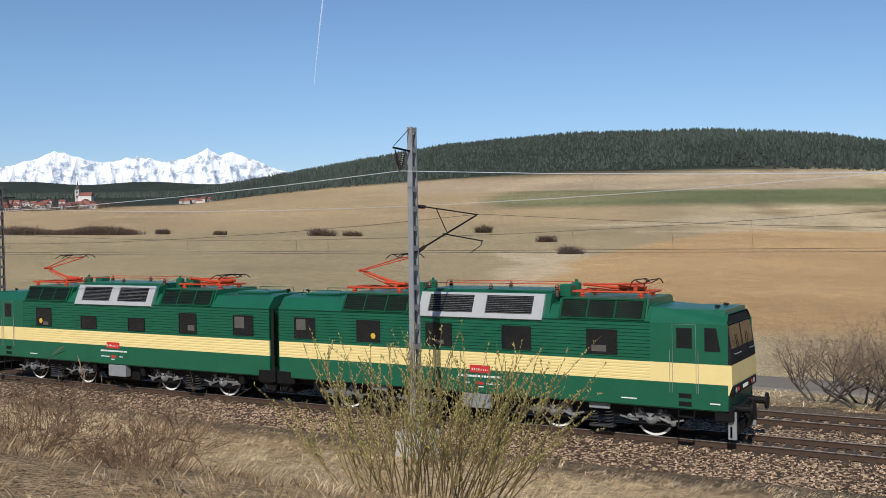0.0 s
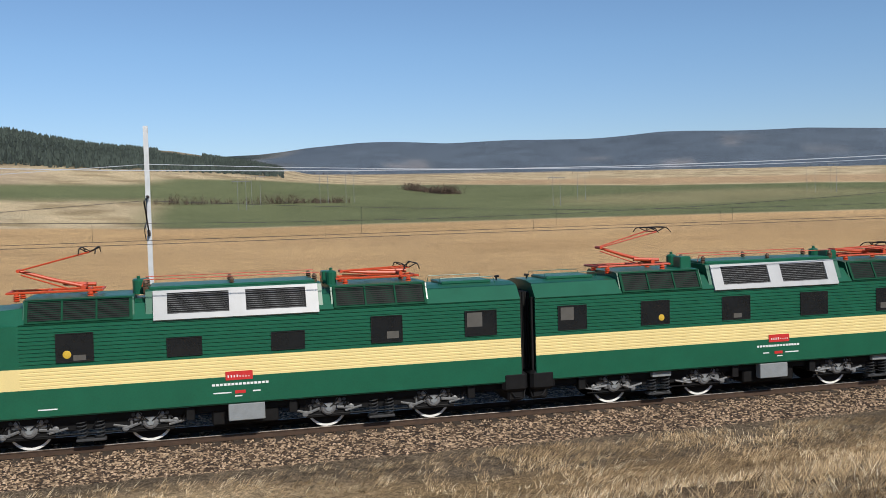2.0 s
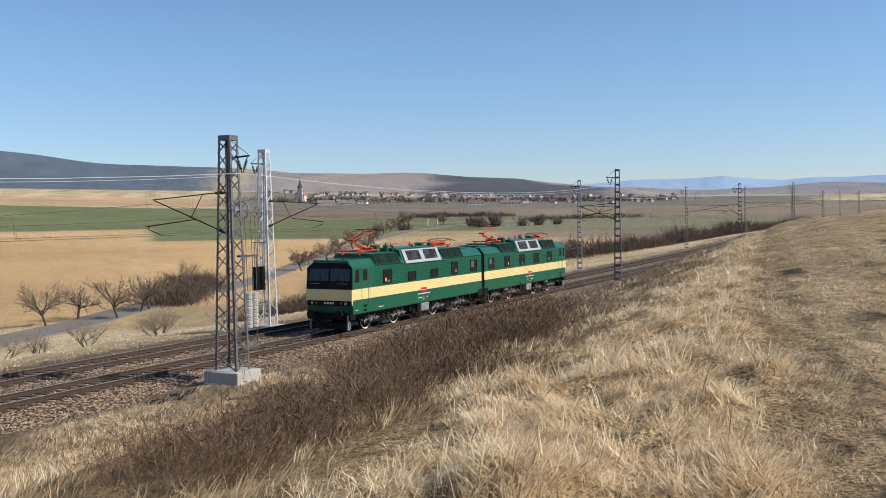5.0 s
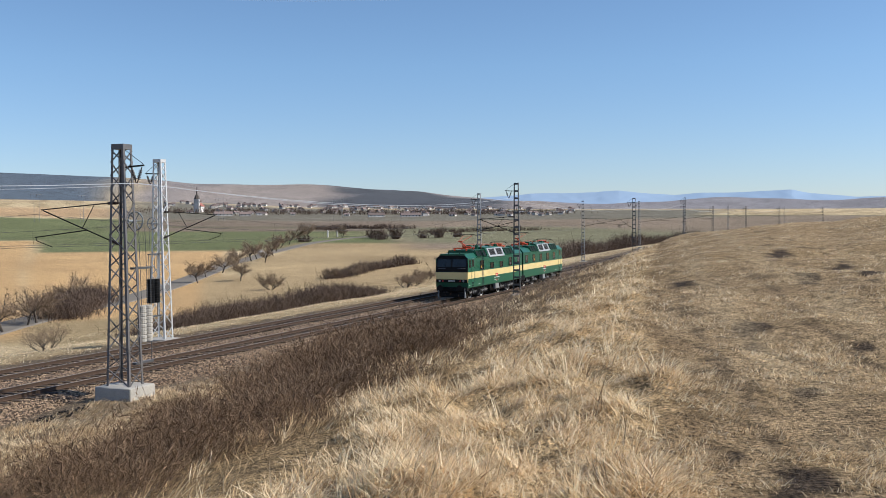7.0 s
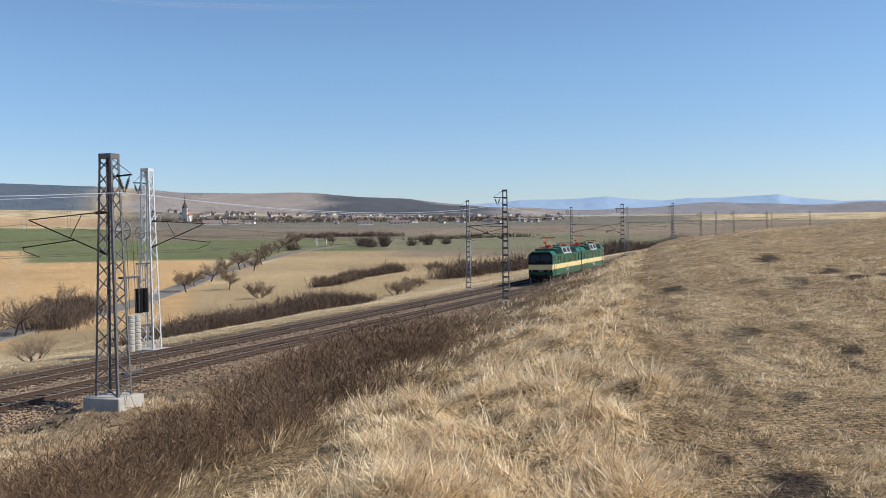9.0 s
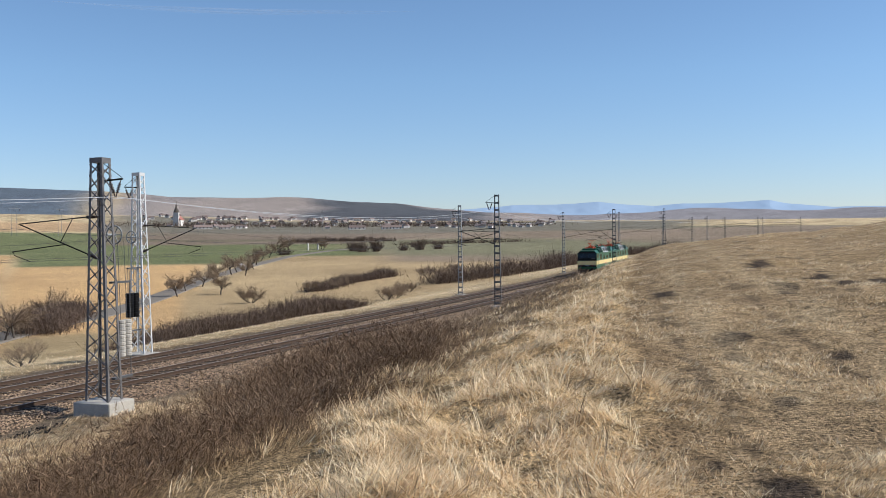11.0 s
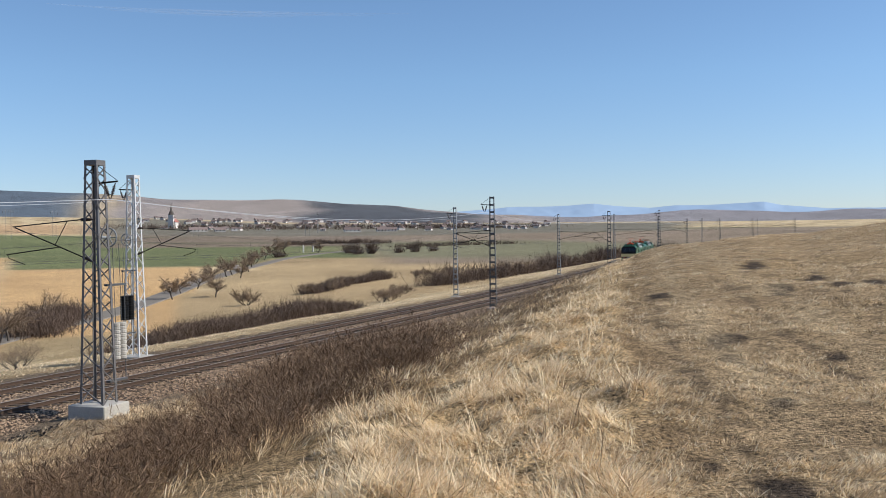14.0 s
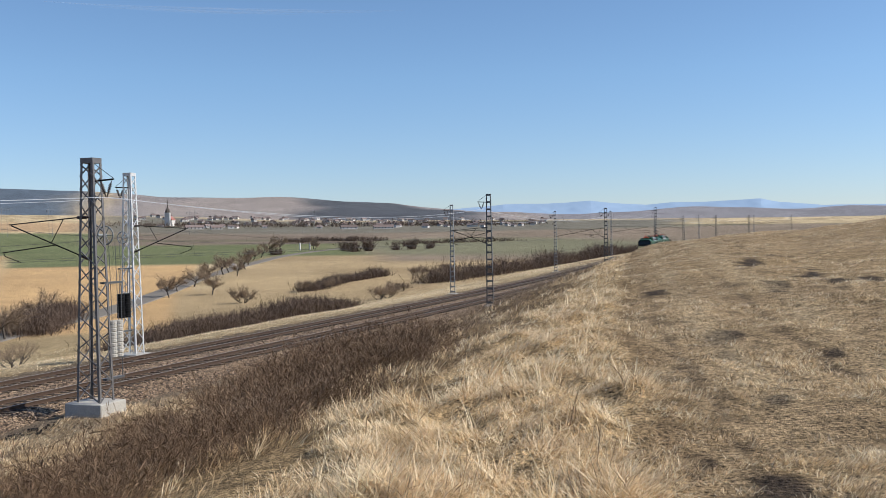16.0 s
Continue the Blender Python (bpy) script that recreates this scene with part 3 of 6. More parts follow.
def mast_base(x, y):
    return float(rail_z(x)) + 0.25, ground_at(x, y)


def plinth(parent, z0, z1, sx, sy):
    b = Build()
    b.box((-sx, -sy, z0 - 0.5), (sx, sy, z1), chamfer=0.03)
    part("plinth", b, CONCRETE, parent, "chipped concrete block")


def bracket(parent, side, reach, z_top, z_arm, z_contact, mat):
    """A cantilever with its tie, strut, registration arm and insulators; side is +1 towards +y."""
    b = Build()
    y0, y1 = side * 0.22, side * reach
    b.tube([(0, y0 + side * 0.5, z_top), (0, y1, z_top - 0.22)], 0.022)
    b.tube([(0, y0 + side * 0.45, z_arm + 0.16), (0, y1 - side * 0.1, z_top - 0.25)], 0.028)
    b.tube([(0, y0 + (y1 - y0) * 0.46, z_arm + 0.62), (0, y0 + (y1 - y0) * 0.30, z_top - 0.05)], 0.016)
    b.tube([(0, y0 + (y1 - y0) * 0.40, z_arm + 0.55), (0, y1 + side * 0.35, z_contact + 0.42)], 0.022)
    b.tube([(0, y1 + side * 0.3, z_contact + 0.42), (0, y1 + side * 0.25, z_contact + 0.28), (0, y1 - side * 0.55, z_contact + 0.03)], 0.016)
    part("cantilever", b, mat, parent, "dark steel tube bracket")
    for z, dz, dy in ((z_top, 0.0, 0.5), (z_arm, 0.16, 0.45)):
        i = Build()
        d = Vector((0, side * dy, dz))
        for k in range(7):
            p = Vector((0, y0, z)) + d * (k + 0.6) / 7.4
            i.tube([p - d.normalized() * 0.018, p + d.normalized() * 0.018], 0.062, 8)
        i.tube([(0, y0 - side * 0.1, z), (0, y0 + side * dy, z + dz)], 0.03)
        part("insulator", i, INSUL, parent, "brown ribbed porcelain insulator")


def feeder(parent, side, z, mat):
    """An arm at the mast's head with two strings of insulators in a V and a stay."""
    b = Build()
    b.tube([(0, 0, z), (0, side * 1.05, z + 0.06)], 0.035)
    b.tube([(0, side * 0.05, z + 0.75), (0, side * 1.0, z + 0.12)], 0.012)
    part("feeder_arm", b, mat, parent, "steel arm with stay rod")
    i = Build()
    for a, c in ((0.45, 0.68), (0.95, 0.72)):
        p0, p1 = Vector((0, side * a, z)), Vector((0, side * c, z - 0.62))
        i.tube([p0, p1], 0.02)
        for k in range(6):
            p = p0 + (p1 - p0) * (0.2 + 0.1 * k)
            i.tube([p, p + (p1 - p0) * 0.045], 0.065, 8)
    part("insulator", i, INSUL, parent, "V-shaped string of brown insulators")


def channel_mast(x, y, top, side, feed, mat, label, wide=1.0):
    zb, zg = mast_base(x, y)
    zb = max(zb, zg + 0.25) if side > 0 else zg + 0.06
    m = thing("catenary_mast", pose(x, y, 0), label, "railway mast", "catenary masts along the line")
    plinth(m, zg, zb, 0.5, 0.55)
    for s in (-1, 1):
        b = Build()
        u = [(-0.085, 0.0), (0.085, 0.0), (0.085, 0.055), (0.075, 0.055), (0.075, 0.012), (-0.075, 0.012), (-0.075, 0.055), (-0.085, 0.055)]
        lo = [(px, s * (0.22 * wide - py), zb) for px, py in u]
        hi = [(px, s * (0.14 * wide - py), top) for px, py in u]
        b.add(lo + hi, [(k, (k + 1) % 8, 8 + (k + 1) % 8, 8 + k) for k in range(8)] + [tuple(range(8)), tuple(range(15, 7, -1))])
        part("post", b, mat, m)
    h = top - zb
    n = int(h / 0.62)
    for k in range(n + 1):
        z = zb + 0.12 + (h - 0.3) * k / n
        w = (0.22 - 0.08 * (z - zb) / h) * wide
        for px in (-0.088, 0.082):
            part("batten_plate", Build().box((px, -w, z), (px + 0.006, w, z + 0.16)), mat, m)
    if side:
        c_y = TRACKS[0] if side > 0 else TRACKS[1]
        rz = float(rail_z(x))
        bracket(m, side, abs(c_y - y) - 0.2, rz + 7.15, rz + 5.75, rz + 5.6, BLACK)
    if feed:
        feeder(m, feed, top - 0.75, BLACK)
    return m


def lattice_mast(x, y, top, side, feed, mat, label):
    zb, zg = mast_base(x, y)
    zb = max(zb, zg + 0.25) if side > 0 else zg + 0.06
    m = thing("lattice_mast", pose(x, y, 0), label, "railway mast", "catenary masts along the line")
    plinth(m, zg, zb, 0.75, 0.85)
    half = lambda z: (0.42 - 0.17 * (z - zb) / (top - zb), 0.55 - 0.27 * (z - zb) / (top - zb))
    corner = lambda sx, sy, z: Vector((sx * half(z)[0], sy * half(z)[1], z))
    for sx in (-1, 1):
        for sy in (-1, 1):
            b = Build()
            a, t = corner(sx, sy, zb), corner(sx, sy, top)
            w, k = 0.10, 0.014
            L = [(0, 0), (-sx * w, 0), (-sx * w, -sy * k), (-sx * k, -sy * k), (-sx * k, -sy * w), (0, -sy * w)]
            b.add([a + Vector((p, q, 0)) for p, q in L] + [t + Vector((p, q, 0)) for p, q in L], [(i, (i + 1) % 6, 6 + (i + 1) % 6, 6 + i) for i in range(6)] + [tuple(range(6)), tuple(range(11, 5, -1))])
            part("corner_post", b, mat, m)
    n = 15
    zs = [zb + (top - zb - 0.25) * (1 - (1 - k / n) ** 1.12) for k in range(n + 1)]
    for (ax, ay), (bx, by) in (((-1, -1), (1, -1)), ((-1, 1), (1, 1)), ((-1, -1), (-1, 1)), ((1, -1), (1, 1))):
        for k in range(n):
            b = Build()
            p, q = (corner(ax, ay, zs[k]), corner(bx, by, zs[k + 1]))
            if k % 2:
                p, q = corner(bx, by, zs[k]), corner(ax, ay, zs[k + 1])
            b.tube([p, q], 0.028, 4)
            part("lacing_bar", b, mat, m)
    b = Build()
    hx, hy = half(top - 0.2)
    b.box((-hx - 0.006, -hy - 0.006, top - 0.2), (hx + 0.006, hy + 0.006, top))
    part("head_plate", b, mat, m, "steel plate round the mast head")
    rz = float(rail_z(x))
    c_y = TRACKS[0] if side > 0 else TRACKS[1]
    bracket(m, side, abs(c_y - y) - 0.2, rz + 7.35, rz + 5.75, rz + 5.6, BLACK)
    feeder(m, feed, top - 0.9, BLACK)
    # tensioning wheel, weights and rods
    e = 1 if side > 0 else -1
    w = Build()
    for k in range(18):
        a0, a1 = 2 * math.pi * k / 18, 2 * math.pi * (k + 1) / 18
        w.tube([(e * 0.75, 0.36 * math.cos(a0), rz + 6.65 + 0.36 * math.sin(a0)), (e * 0.75, 0.36 * math.cos(a1), rz + 6.65 + 0.36 * math.sin(a1))], 0.03, 6, cap=False)
    for k in range(6):
        a0 = math.pi * k / 3
        w.tube([(e * 0.75, 0, rz + 6.65), (e * 0.75, 0.36 * math.cos(a0), rz + 6.65 + 0.36 * math.sin(a0))], 0.018, 5)
    w.tube([(e * 0.3, 0, rz + 6.65), (e * 0.82, 0, rz + 6.65)], 0.05, 8)
    part("tension_wheel", w, BOXGREY, m, "grey spoked tensioning wheel")
    g = Build()
    for dx in (-0.19, 0.19):
        g.tube([(e * (1.0 + dx), -0.2, rz + 3.2), (e * (1.0 + dx), -0.1, rz + 6.4)], 0.012, 5)
    g.box((min(e * 0.25, e * 1.4), -0.28, rz + 4.75), (max(e * 0.25, e * 1.4), -0.12, rz + 4.83))
    g.box((min(e * 0.3, e * 1.4), -0.28, rz + 1.0), (max(e * 0.3, e * 1.4), -0.12, rz + 1.08))
    for dx in (-0.38, 0.38):
        g.tube([(e * (1.0 + dx), -0.2, rz + 1.02), (e * (1.0 + dx), -0.2, rz + 4.8)], 0.02, 5)
    part("guide_rod", g, STEEL, m, "thin guide rods and brackets")
    for dx in ((-0.19, 0.19) if side > 0 else (-0.26, 0.26)):
        t_ = Build()
        ring, wide = [], 0.175 if side > 0 else 0.24
        for k in range(10):
            z0 = rz + 1.85 + 0.145 * k
            ring += [(wide - 0.03, z0), (wide, z0 + 0.02), (wide, z0 + 0.12), (wide - 0.03, z0 + 0.14)]
        t_.turned(ring, pose(e * (1.0 + dx), -0.2, 0), 14)
        part("tension_weight", t_, CONCRETE if side > 0 else BLACK, m, "stack of round counterweights")
    return m


GREYM = "grey steel catenary mast with paired posts on concrete"
masts_near = [(-62.5, 9.5, 0), (-16.1, 9.58, -1), (31.0, 9.62, -1), (84.0, 10.17, 1), (147.0, 10.37, 1), (219.0, 12.2, 1), (275.0, 11.2, 1), (330.0, 12.0, 1), (380.0, 12.6, 1), (440.0, 13.2, 1)]
masts_far = [(-53.8, 9.6, 1), (-1.35, 9.78, 1), (49.8, 10.58, 1), (111.0, 10.25, 1), (170.0, 10.65, 1), (237.0, 12.05, 1), (300.0, 12.4, 1), (360.0, 12.8, 1), (432.0, 13.4, 1)]
for k, (x, top, feed) in enumerate(masts_near):
    y = MAST_Y + float(bend(x))
    if k == 2:
        lattice_mast(x, y, top, 1, feed, STEELD, "grey steel lattice tensioning mast on a concrete block")
    else:
        # lighter copy where the sunlit side shows, dark copy for the shaded side
        channel_mast(x, y, top, 1, feed, STEELM if x < 10 else STEEL, GREYM, 1.0 if k < 3 else 1.5)
for k, (x, top, feed) in enumerate(masts_far):
    y = MAST_FAR + float(bend(x))
    if k == 2:
        lattice_mast(x, y, top, -1, feed, STEELW, "pale steel lattice tensioning mast with dark counterweights")
    else:
        # pale sunlit tone close by, greyer tone for masts seen from their shaded side
        channel_mast(x, y, top, -1, feed, STEELD if k == 0 else STEELW if k < 3 else STEELM, "steel catenary mast with paired posts, sun and shade in its paint tone", 1.0 if k < 3 else 1.35)


def wire(name, spans, sag, r, mat, label, steps=10):
    b = Build()
    pts = []
    for (p, q) in zip(spans, spans[1:]):
        p, q = Vector(p), Vector(q)
        for k in range(steps):
            f = k / steps
            v = p.lerp(q, f)
            v.z -= sag * 4 * f * (1 - f)
            pts.append(v)
    pts.append(Vector(spans[-1]))
    b.tube(pts, r, 4, cap=False)
    tagged(part(name, b, mat), label, "wire", kind="structure")
    return pts


for yc, masts, zag in ((TRACKS[0], masts_near, 1), (TRACKS[1], masts_far, -1)):
    line = [(x, yc + float(bend(x)), float(rail_z(x))) for x, _, _ in masts]
    line = [(-160, yc, 0.0)] + line
    stag = [0.2 * (-1) ** k for k in range(len(line))]
    wire("contact_wire", [(x, y + s_, z + 5.62) for (x, y, z), s_ in zip(line, stag)], 0.02, 0.011, WIRE, "dark overhead contact wire")
    wire("messenger_wire", [(x, y, z + 6.95) for x, y, z in line], 0.85, 0.010, WIRE, "sagging dark messenger wire")
    drop = Build()
    for (p, q), (s0, s1) in zip(zip(line, line[1:]), zip(stag, stag[1:])):
        n = int((q[0] - p[0]) / 6.5)
        for k in range(1, n):
            f = k / n
            v, w_ = Vector(p).lerp(Vector(q), f), s0 + (s1 - s0) * f
            drop.tube([v + Vector((0, w_, 5.62)), v + Vector((0, 0, 6.95 - 0.85 * 4 * f * (1 - f)))], 0.005, 3, cap=False)
    tagged(part("dropper_wires", drop, WIRE), "thin dropper wires between messenger and contact wire", "wire", kind="structure")
    my = MAST_Y if masts is masts_near else MAST_FAR
    wire("feeder_cable", [(-160, my - 0.7, 8.2)] + [(x, my + float(bend(x)) + (fd or -1) * 0.7, top - (1.52 if abs(x - 31) < 2 or abs(x - 49.8) < 1 else 1.37)) for x, top, fd in masts], 0.75, 0.014, ALU, "bright bare feeder cable")

# ---- locomotive ----
SPRING = material("dark_spring_steel", (0.055, 0.057, 0.06), 0.5, 0.3, scale=9, vary=0.4)
SIDE = 1.47
AXLES = (0.0, 3.2, 8.245, 11.445)
NOSE, INNER, MIDDLE = -2.55, 14.17, 14.41


def ribbed(b, s, z0, z1, x0, x1, pitch=0.105, depth=0.024):
    """A side sheet with long pressed ribs."""
    n = max(1, round((z1 - z0) / pitch))
    out = []
    for k in range(n):
        z = z0 + (z1 - z0) * k / n
        p = (z1 - z0) / n
        out += [(s * SIDE, z), (s * SIDE, z + p * 0.60), (s * (SIDE - depth), z + p * 0.72), (s * (SIDE - depth), z + p * 0.88)]
    out.append((s * SIDE, z1))
    back = [(s * (SIDE - 0.06), z1), (s * (SIDE - 0.06), z0)]
    b.extrude(out + back if s < 0 else (out + back)[::-1], x0, x1)


def slanted(s, lo, hi):
    """Maps (x, up the slant, out of it) to the sloping roof side between (y, z) points lo and hi."""
    d = Vector((0, s * (hi[0] - lo[0]), hi[1] - lo[1]))
    length, d = d.length, d.normalized()
    nrm = Vector((0, s * abs(d.z), abs(d.y)))
    return length, lambda x, u, o: Vector((x, s * lo[0], lo[1])) + d * u + nrm * o


def plate(b, put, x0, x1, u0, u1, o0, o1):
    b.add([put(x, u, o) for o in (o0, o1) for x, u in ((x0, u0), (x1, u0), (x1, u1), (x0, u1))], [(3, 2, 1, 0), (4, 5, 6, 7), (0, 1, 5, 4), (1, 2, 6, 5), (2, 3, 7, 6), (3, 0, 4, 7)])


def grille(parent, s, x0, x1, lo, hi, frame_mat, fields, margin, slats, name, proud, label):
    length, put = slanted(s, lo, hi)
    back = Build()
    plate(back, put, x0 + 0.02, x1 - 0.02, 0.02, length - 0.02, -0.05, proud * 0.3)
    gr = part(name, back, BLACK, parent, label)
    fr = Build()
    plate(fr, put, x0, x1, 0, margin[0], -0.02, proud)
    plate(fr, put, x0, x1, length - margin[1], length, -0.02, proud)
    edges = [x0] + [e for f in fields for e in f] + [x1]
    for a, b_ in zip(edges[::2], edges[1::2]):
        plate(fr, put, a, b_, margin[0], length - margin[1], -0.02, proud)
    part("frame", fr, frame_mat, gr)
    for a, b_ in fields:
        sl = Build()
        p = (length - margin[0] - margin[1]) / slats
        sl.add([put(x, u, o) for x in (a, b_) for u, o in ((0, proud * 0.85), (p * 0.13, proud * 0.85), (p * 0.24, proud * 0.35), (p * 0.16, proud * 0.3))], [(0, 1, 2, 3), (7, 6, 5, 4), (0, 4, 5, 1), (1, 5, 6, 2), (2, 6, 7, 3), (3, 7, 4, 0)])
        me = sl.mesh("slat", SLAT if frame_mat is SILVER else GRILLE)
        step = put(0, p, 0) - put(0, 0, 0)
        base = put(0, margin[0] + p * 0.3, 0) - put(0, 0, 0)
        for k in range(slats):
            o = part("slat", me, frame_mat, gr)
            o.matrix_basis = Matrix.Translation(base + step * k)


def window(parent, s, x0, x1, z0, z1, blind=None, cloth=False):
    y = s * SIDE
    f = Build()
    g = 0.024
    for a, b_, c_, d_ in ((x0 - g, x1 + g, z0 - g, z0), (x0 - g, x1 + g, z1, z1 + g), (x0 - g, x0, z0, z1), (x1, x1 + g, z0, z1)):
        f.box((a, min(y, y + s * 0.02) - 0.01, c_), (b_, max(y, y + s * 0.02) + 0.0, d_))
    w = part("window", f, RUBBER, parent, "dark side window in a black rubber seal")
    p = Build()
    p.box((x0, y - 0.012, z0), (x1, y + 0.012, z1))
    part("pane", p, GLASS, w)
    if blind:
        q = Build()
        a, b_, c_, d_ = blind
        q.box((x0 + (x1 - x0) * a, y + s * 0.013 - 0.001, z0 + (z1 - z0) * c_), (x0 + (x1 - x0) * b_, y + s * 0.013 + 0.001, z0 + (z1 - z0) * d_))
        part("blind", q, CURTAIN, w, "pale blind behind the glass")
    if cloth:
        q = Build()
        q.turned([(0.02, -0.012), (0.10, -0.008), (0.12, 0.004), (0.09, 0.012), (0.02, 0.014)], pose(x0 + (x1 - x0) * 0.28, y + s * 0.006, z0 + 0.19, 90, 0, 0), 14)
        part("yellow_helmet", q, YELLOW, w, "yellow round helmet hanging behind the glass")


def pantograph(parent, x, raised, knee):
    """Single-arm pantograph on its base frame; knee: the way in which the knee points."""
    b = Build()
    z = 4.38
    for y in (-0.55, 0.55):
        b.tube([(x - 1.25, y, z), (x + 1.25, y, z)], 0.035, 6)
    for dx in (-1.25, -0.2, 0.9, 1.25):
        b.tube([(x + dx, -0.6, z), (x + dx, 0.6, z)], 0.035, 6)
    base = part("pantograph_base", b, ORANGE, parent, "orange-red pantograph frame")
    for dx in (-1.0, 0.95):
        for y in (-0.55, 0.55):
            i = Build()
            i.turned([(0.05, 4.14), (0.10, 4.17), (0.06, 4.20), (0.10, 4.23), (0.06, 4.26), (0.10, 4.29), (0.06, 4.32), (0.06, 4.37)], pose(x + dx, y, 0), 10)
            part("insulator", i, ORANGE, base)
    arm = Build()
    hinge = Vector((x - knee * 0.75, 0, z + 0.08))
    kn = Vector((x + knee * 1.0, 0, 4.98)) if raised else Vector((x + knee * 1.05, 0, z + 0.20))
    head = Vector((x - knee * 0.92, 0, 5.50)) if raised else Vector((x - knee * 1.0, 0, z + 0.30))
    arm.tube([hinge, hinge.lerp(kn, 0.5) + Vector((0, 0, -0.02)), kn], 0.06, 8, 0.045)
    arm.tube([hinge + Vector((knee * 0.4, 0, -0.06)), kn + Vector((-knee * 0.05, 0, -0.12))], 0.022, 6)
    arm.tube([hinge + Vector((0, -0.4, 0)), hinge + Vector((0, 0.4, 0))], 0.07, 8)
    arm.tube([hinge + Vector((-knee * 0.3, 0.2, 0.05)), hinge + Vector((knee * 0.6, 0.2, 0.1))], 0.06, 8)
    part("lower_arm", arm, ORANGE, parent, "orange lower arm")
    up = Build()
    for y in (-1, 1):
        up.tube([kn + Vector((0, y * 0.12, 0)), head + Vector((0, y * 0.42, -0.05))], 0.022, 6)
    up.tube([kn + Vector((0, -0.2, 0)), kn + Vector((0, 0.2, 0))], 0.05, 8)
    up.tube([head + Vector((0, -0.45, -0.05)), head + Vector((0, 0.45, -0.05))], 0.022, 6)
    part("upper_arm", up, ORANGE, parent, "orange upper arm")
    hd = Build()
    for dx in (-0.22, 0.22):
        c_ = head + Vector((dx, 0, 0.08))
        hd.tube([c_ + Vector((0, -0.92, -0.15)), c_ + Vector((0, -0.72, -0.03)), c_ + Vector((0, -0.5, 0.0)), c_ + Vector((0, 0.5, 0.0)), c_ + Vector((0, 0.72, -0.03)), c_ + Vector((0, 0.92, -0.15))], 0.018, 6)
    for y in (-0.42, 0.42):
        hd.tube([head + Vector((-0.22, y, 0.06)), head + Vector((0, y, -0.05)), head + Vector((0.22, y, 0.06))], 0.018, 5)
    part("contact_strip", hd, BLACK, parent, "dark collector head with horns")


def wheelset(parent, x):
    for s in (-1, 1):
        w = Build()
        turn = pose(x, s * 0.66, 0.625, -90 * s, 0, 0)
        w.turned([(0.655, -0.02), (0.63, 0.01), (0.625, 0.075), (0.53, 0.078)], turn, 36)
        wh = part("wheel", w, BLACK, parent, "dark steel wheel")
        t_ = Build()
        n = 36
        ring = lambda r, y: [(x + r * math.cos(2 * math.pi * k / n), s * y, 0.625 + r * math.sin(2 * math.pi * k / n)) for k in range(n)]
        t_.add(ring(0.618, 0.738) + ring(0.618, 0.745) + ring(0.55, 0.745) + ring(0.55, 0.738), [(a * n + k, a * n + (k + 1) % n, (a + 1) % 4 * n + (k + 1) % n, (a + 1) % 4 * n + k) for a in range(4) for k in range(n)])
        part("white_rim", t_, TYRE, wh, "white-painted tyre rim")
    a = Build()
    a.tube([(x, -0.7, 0.625), (x, 0.7, 0.625)], 0.09, 10)
    part("axle", a, BLACK, parent)


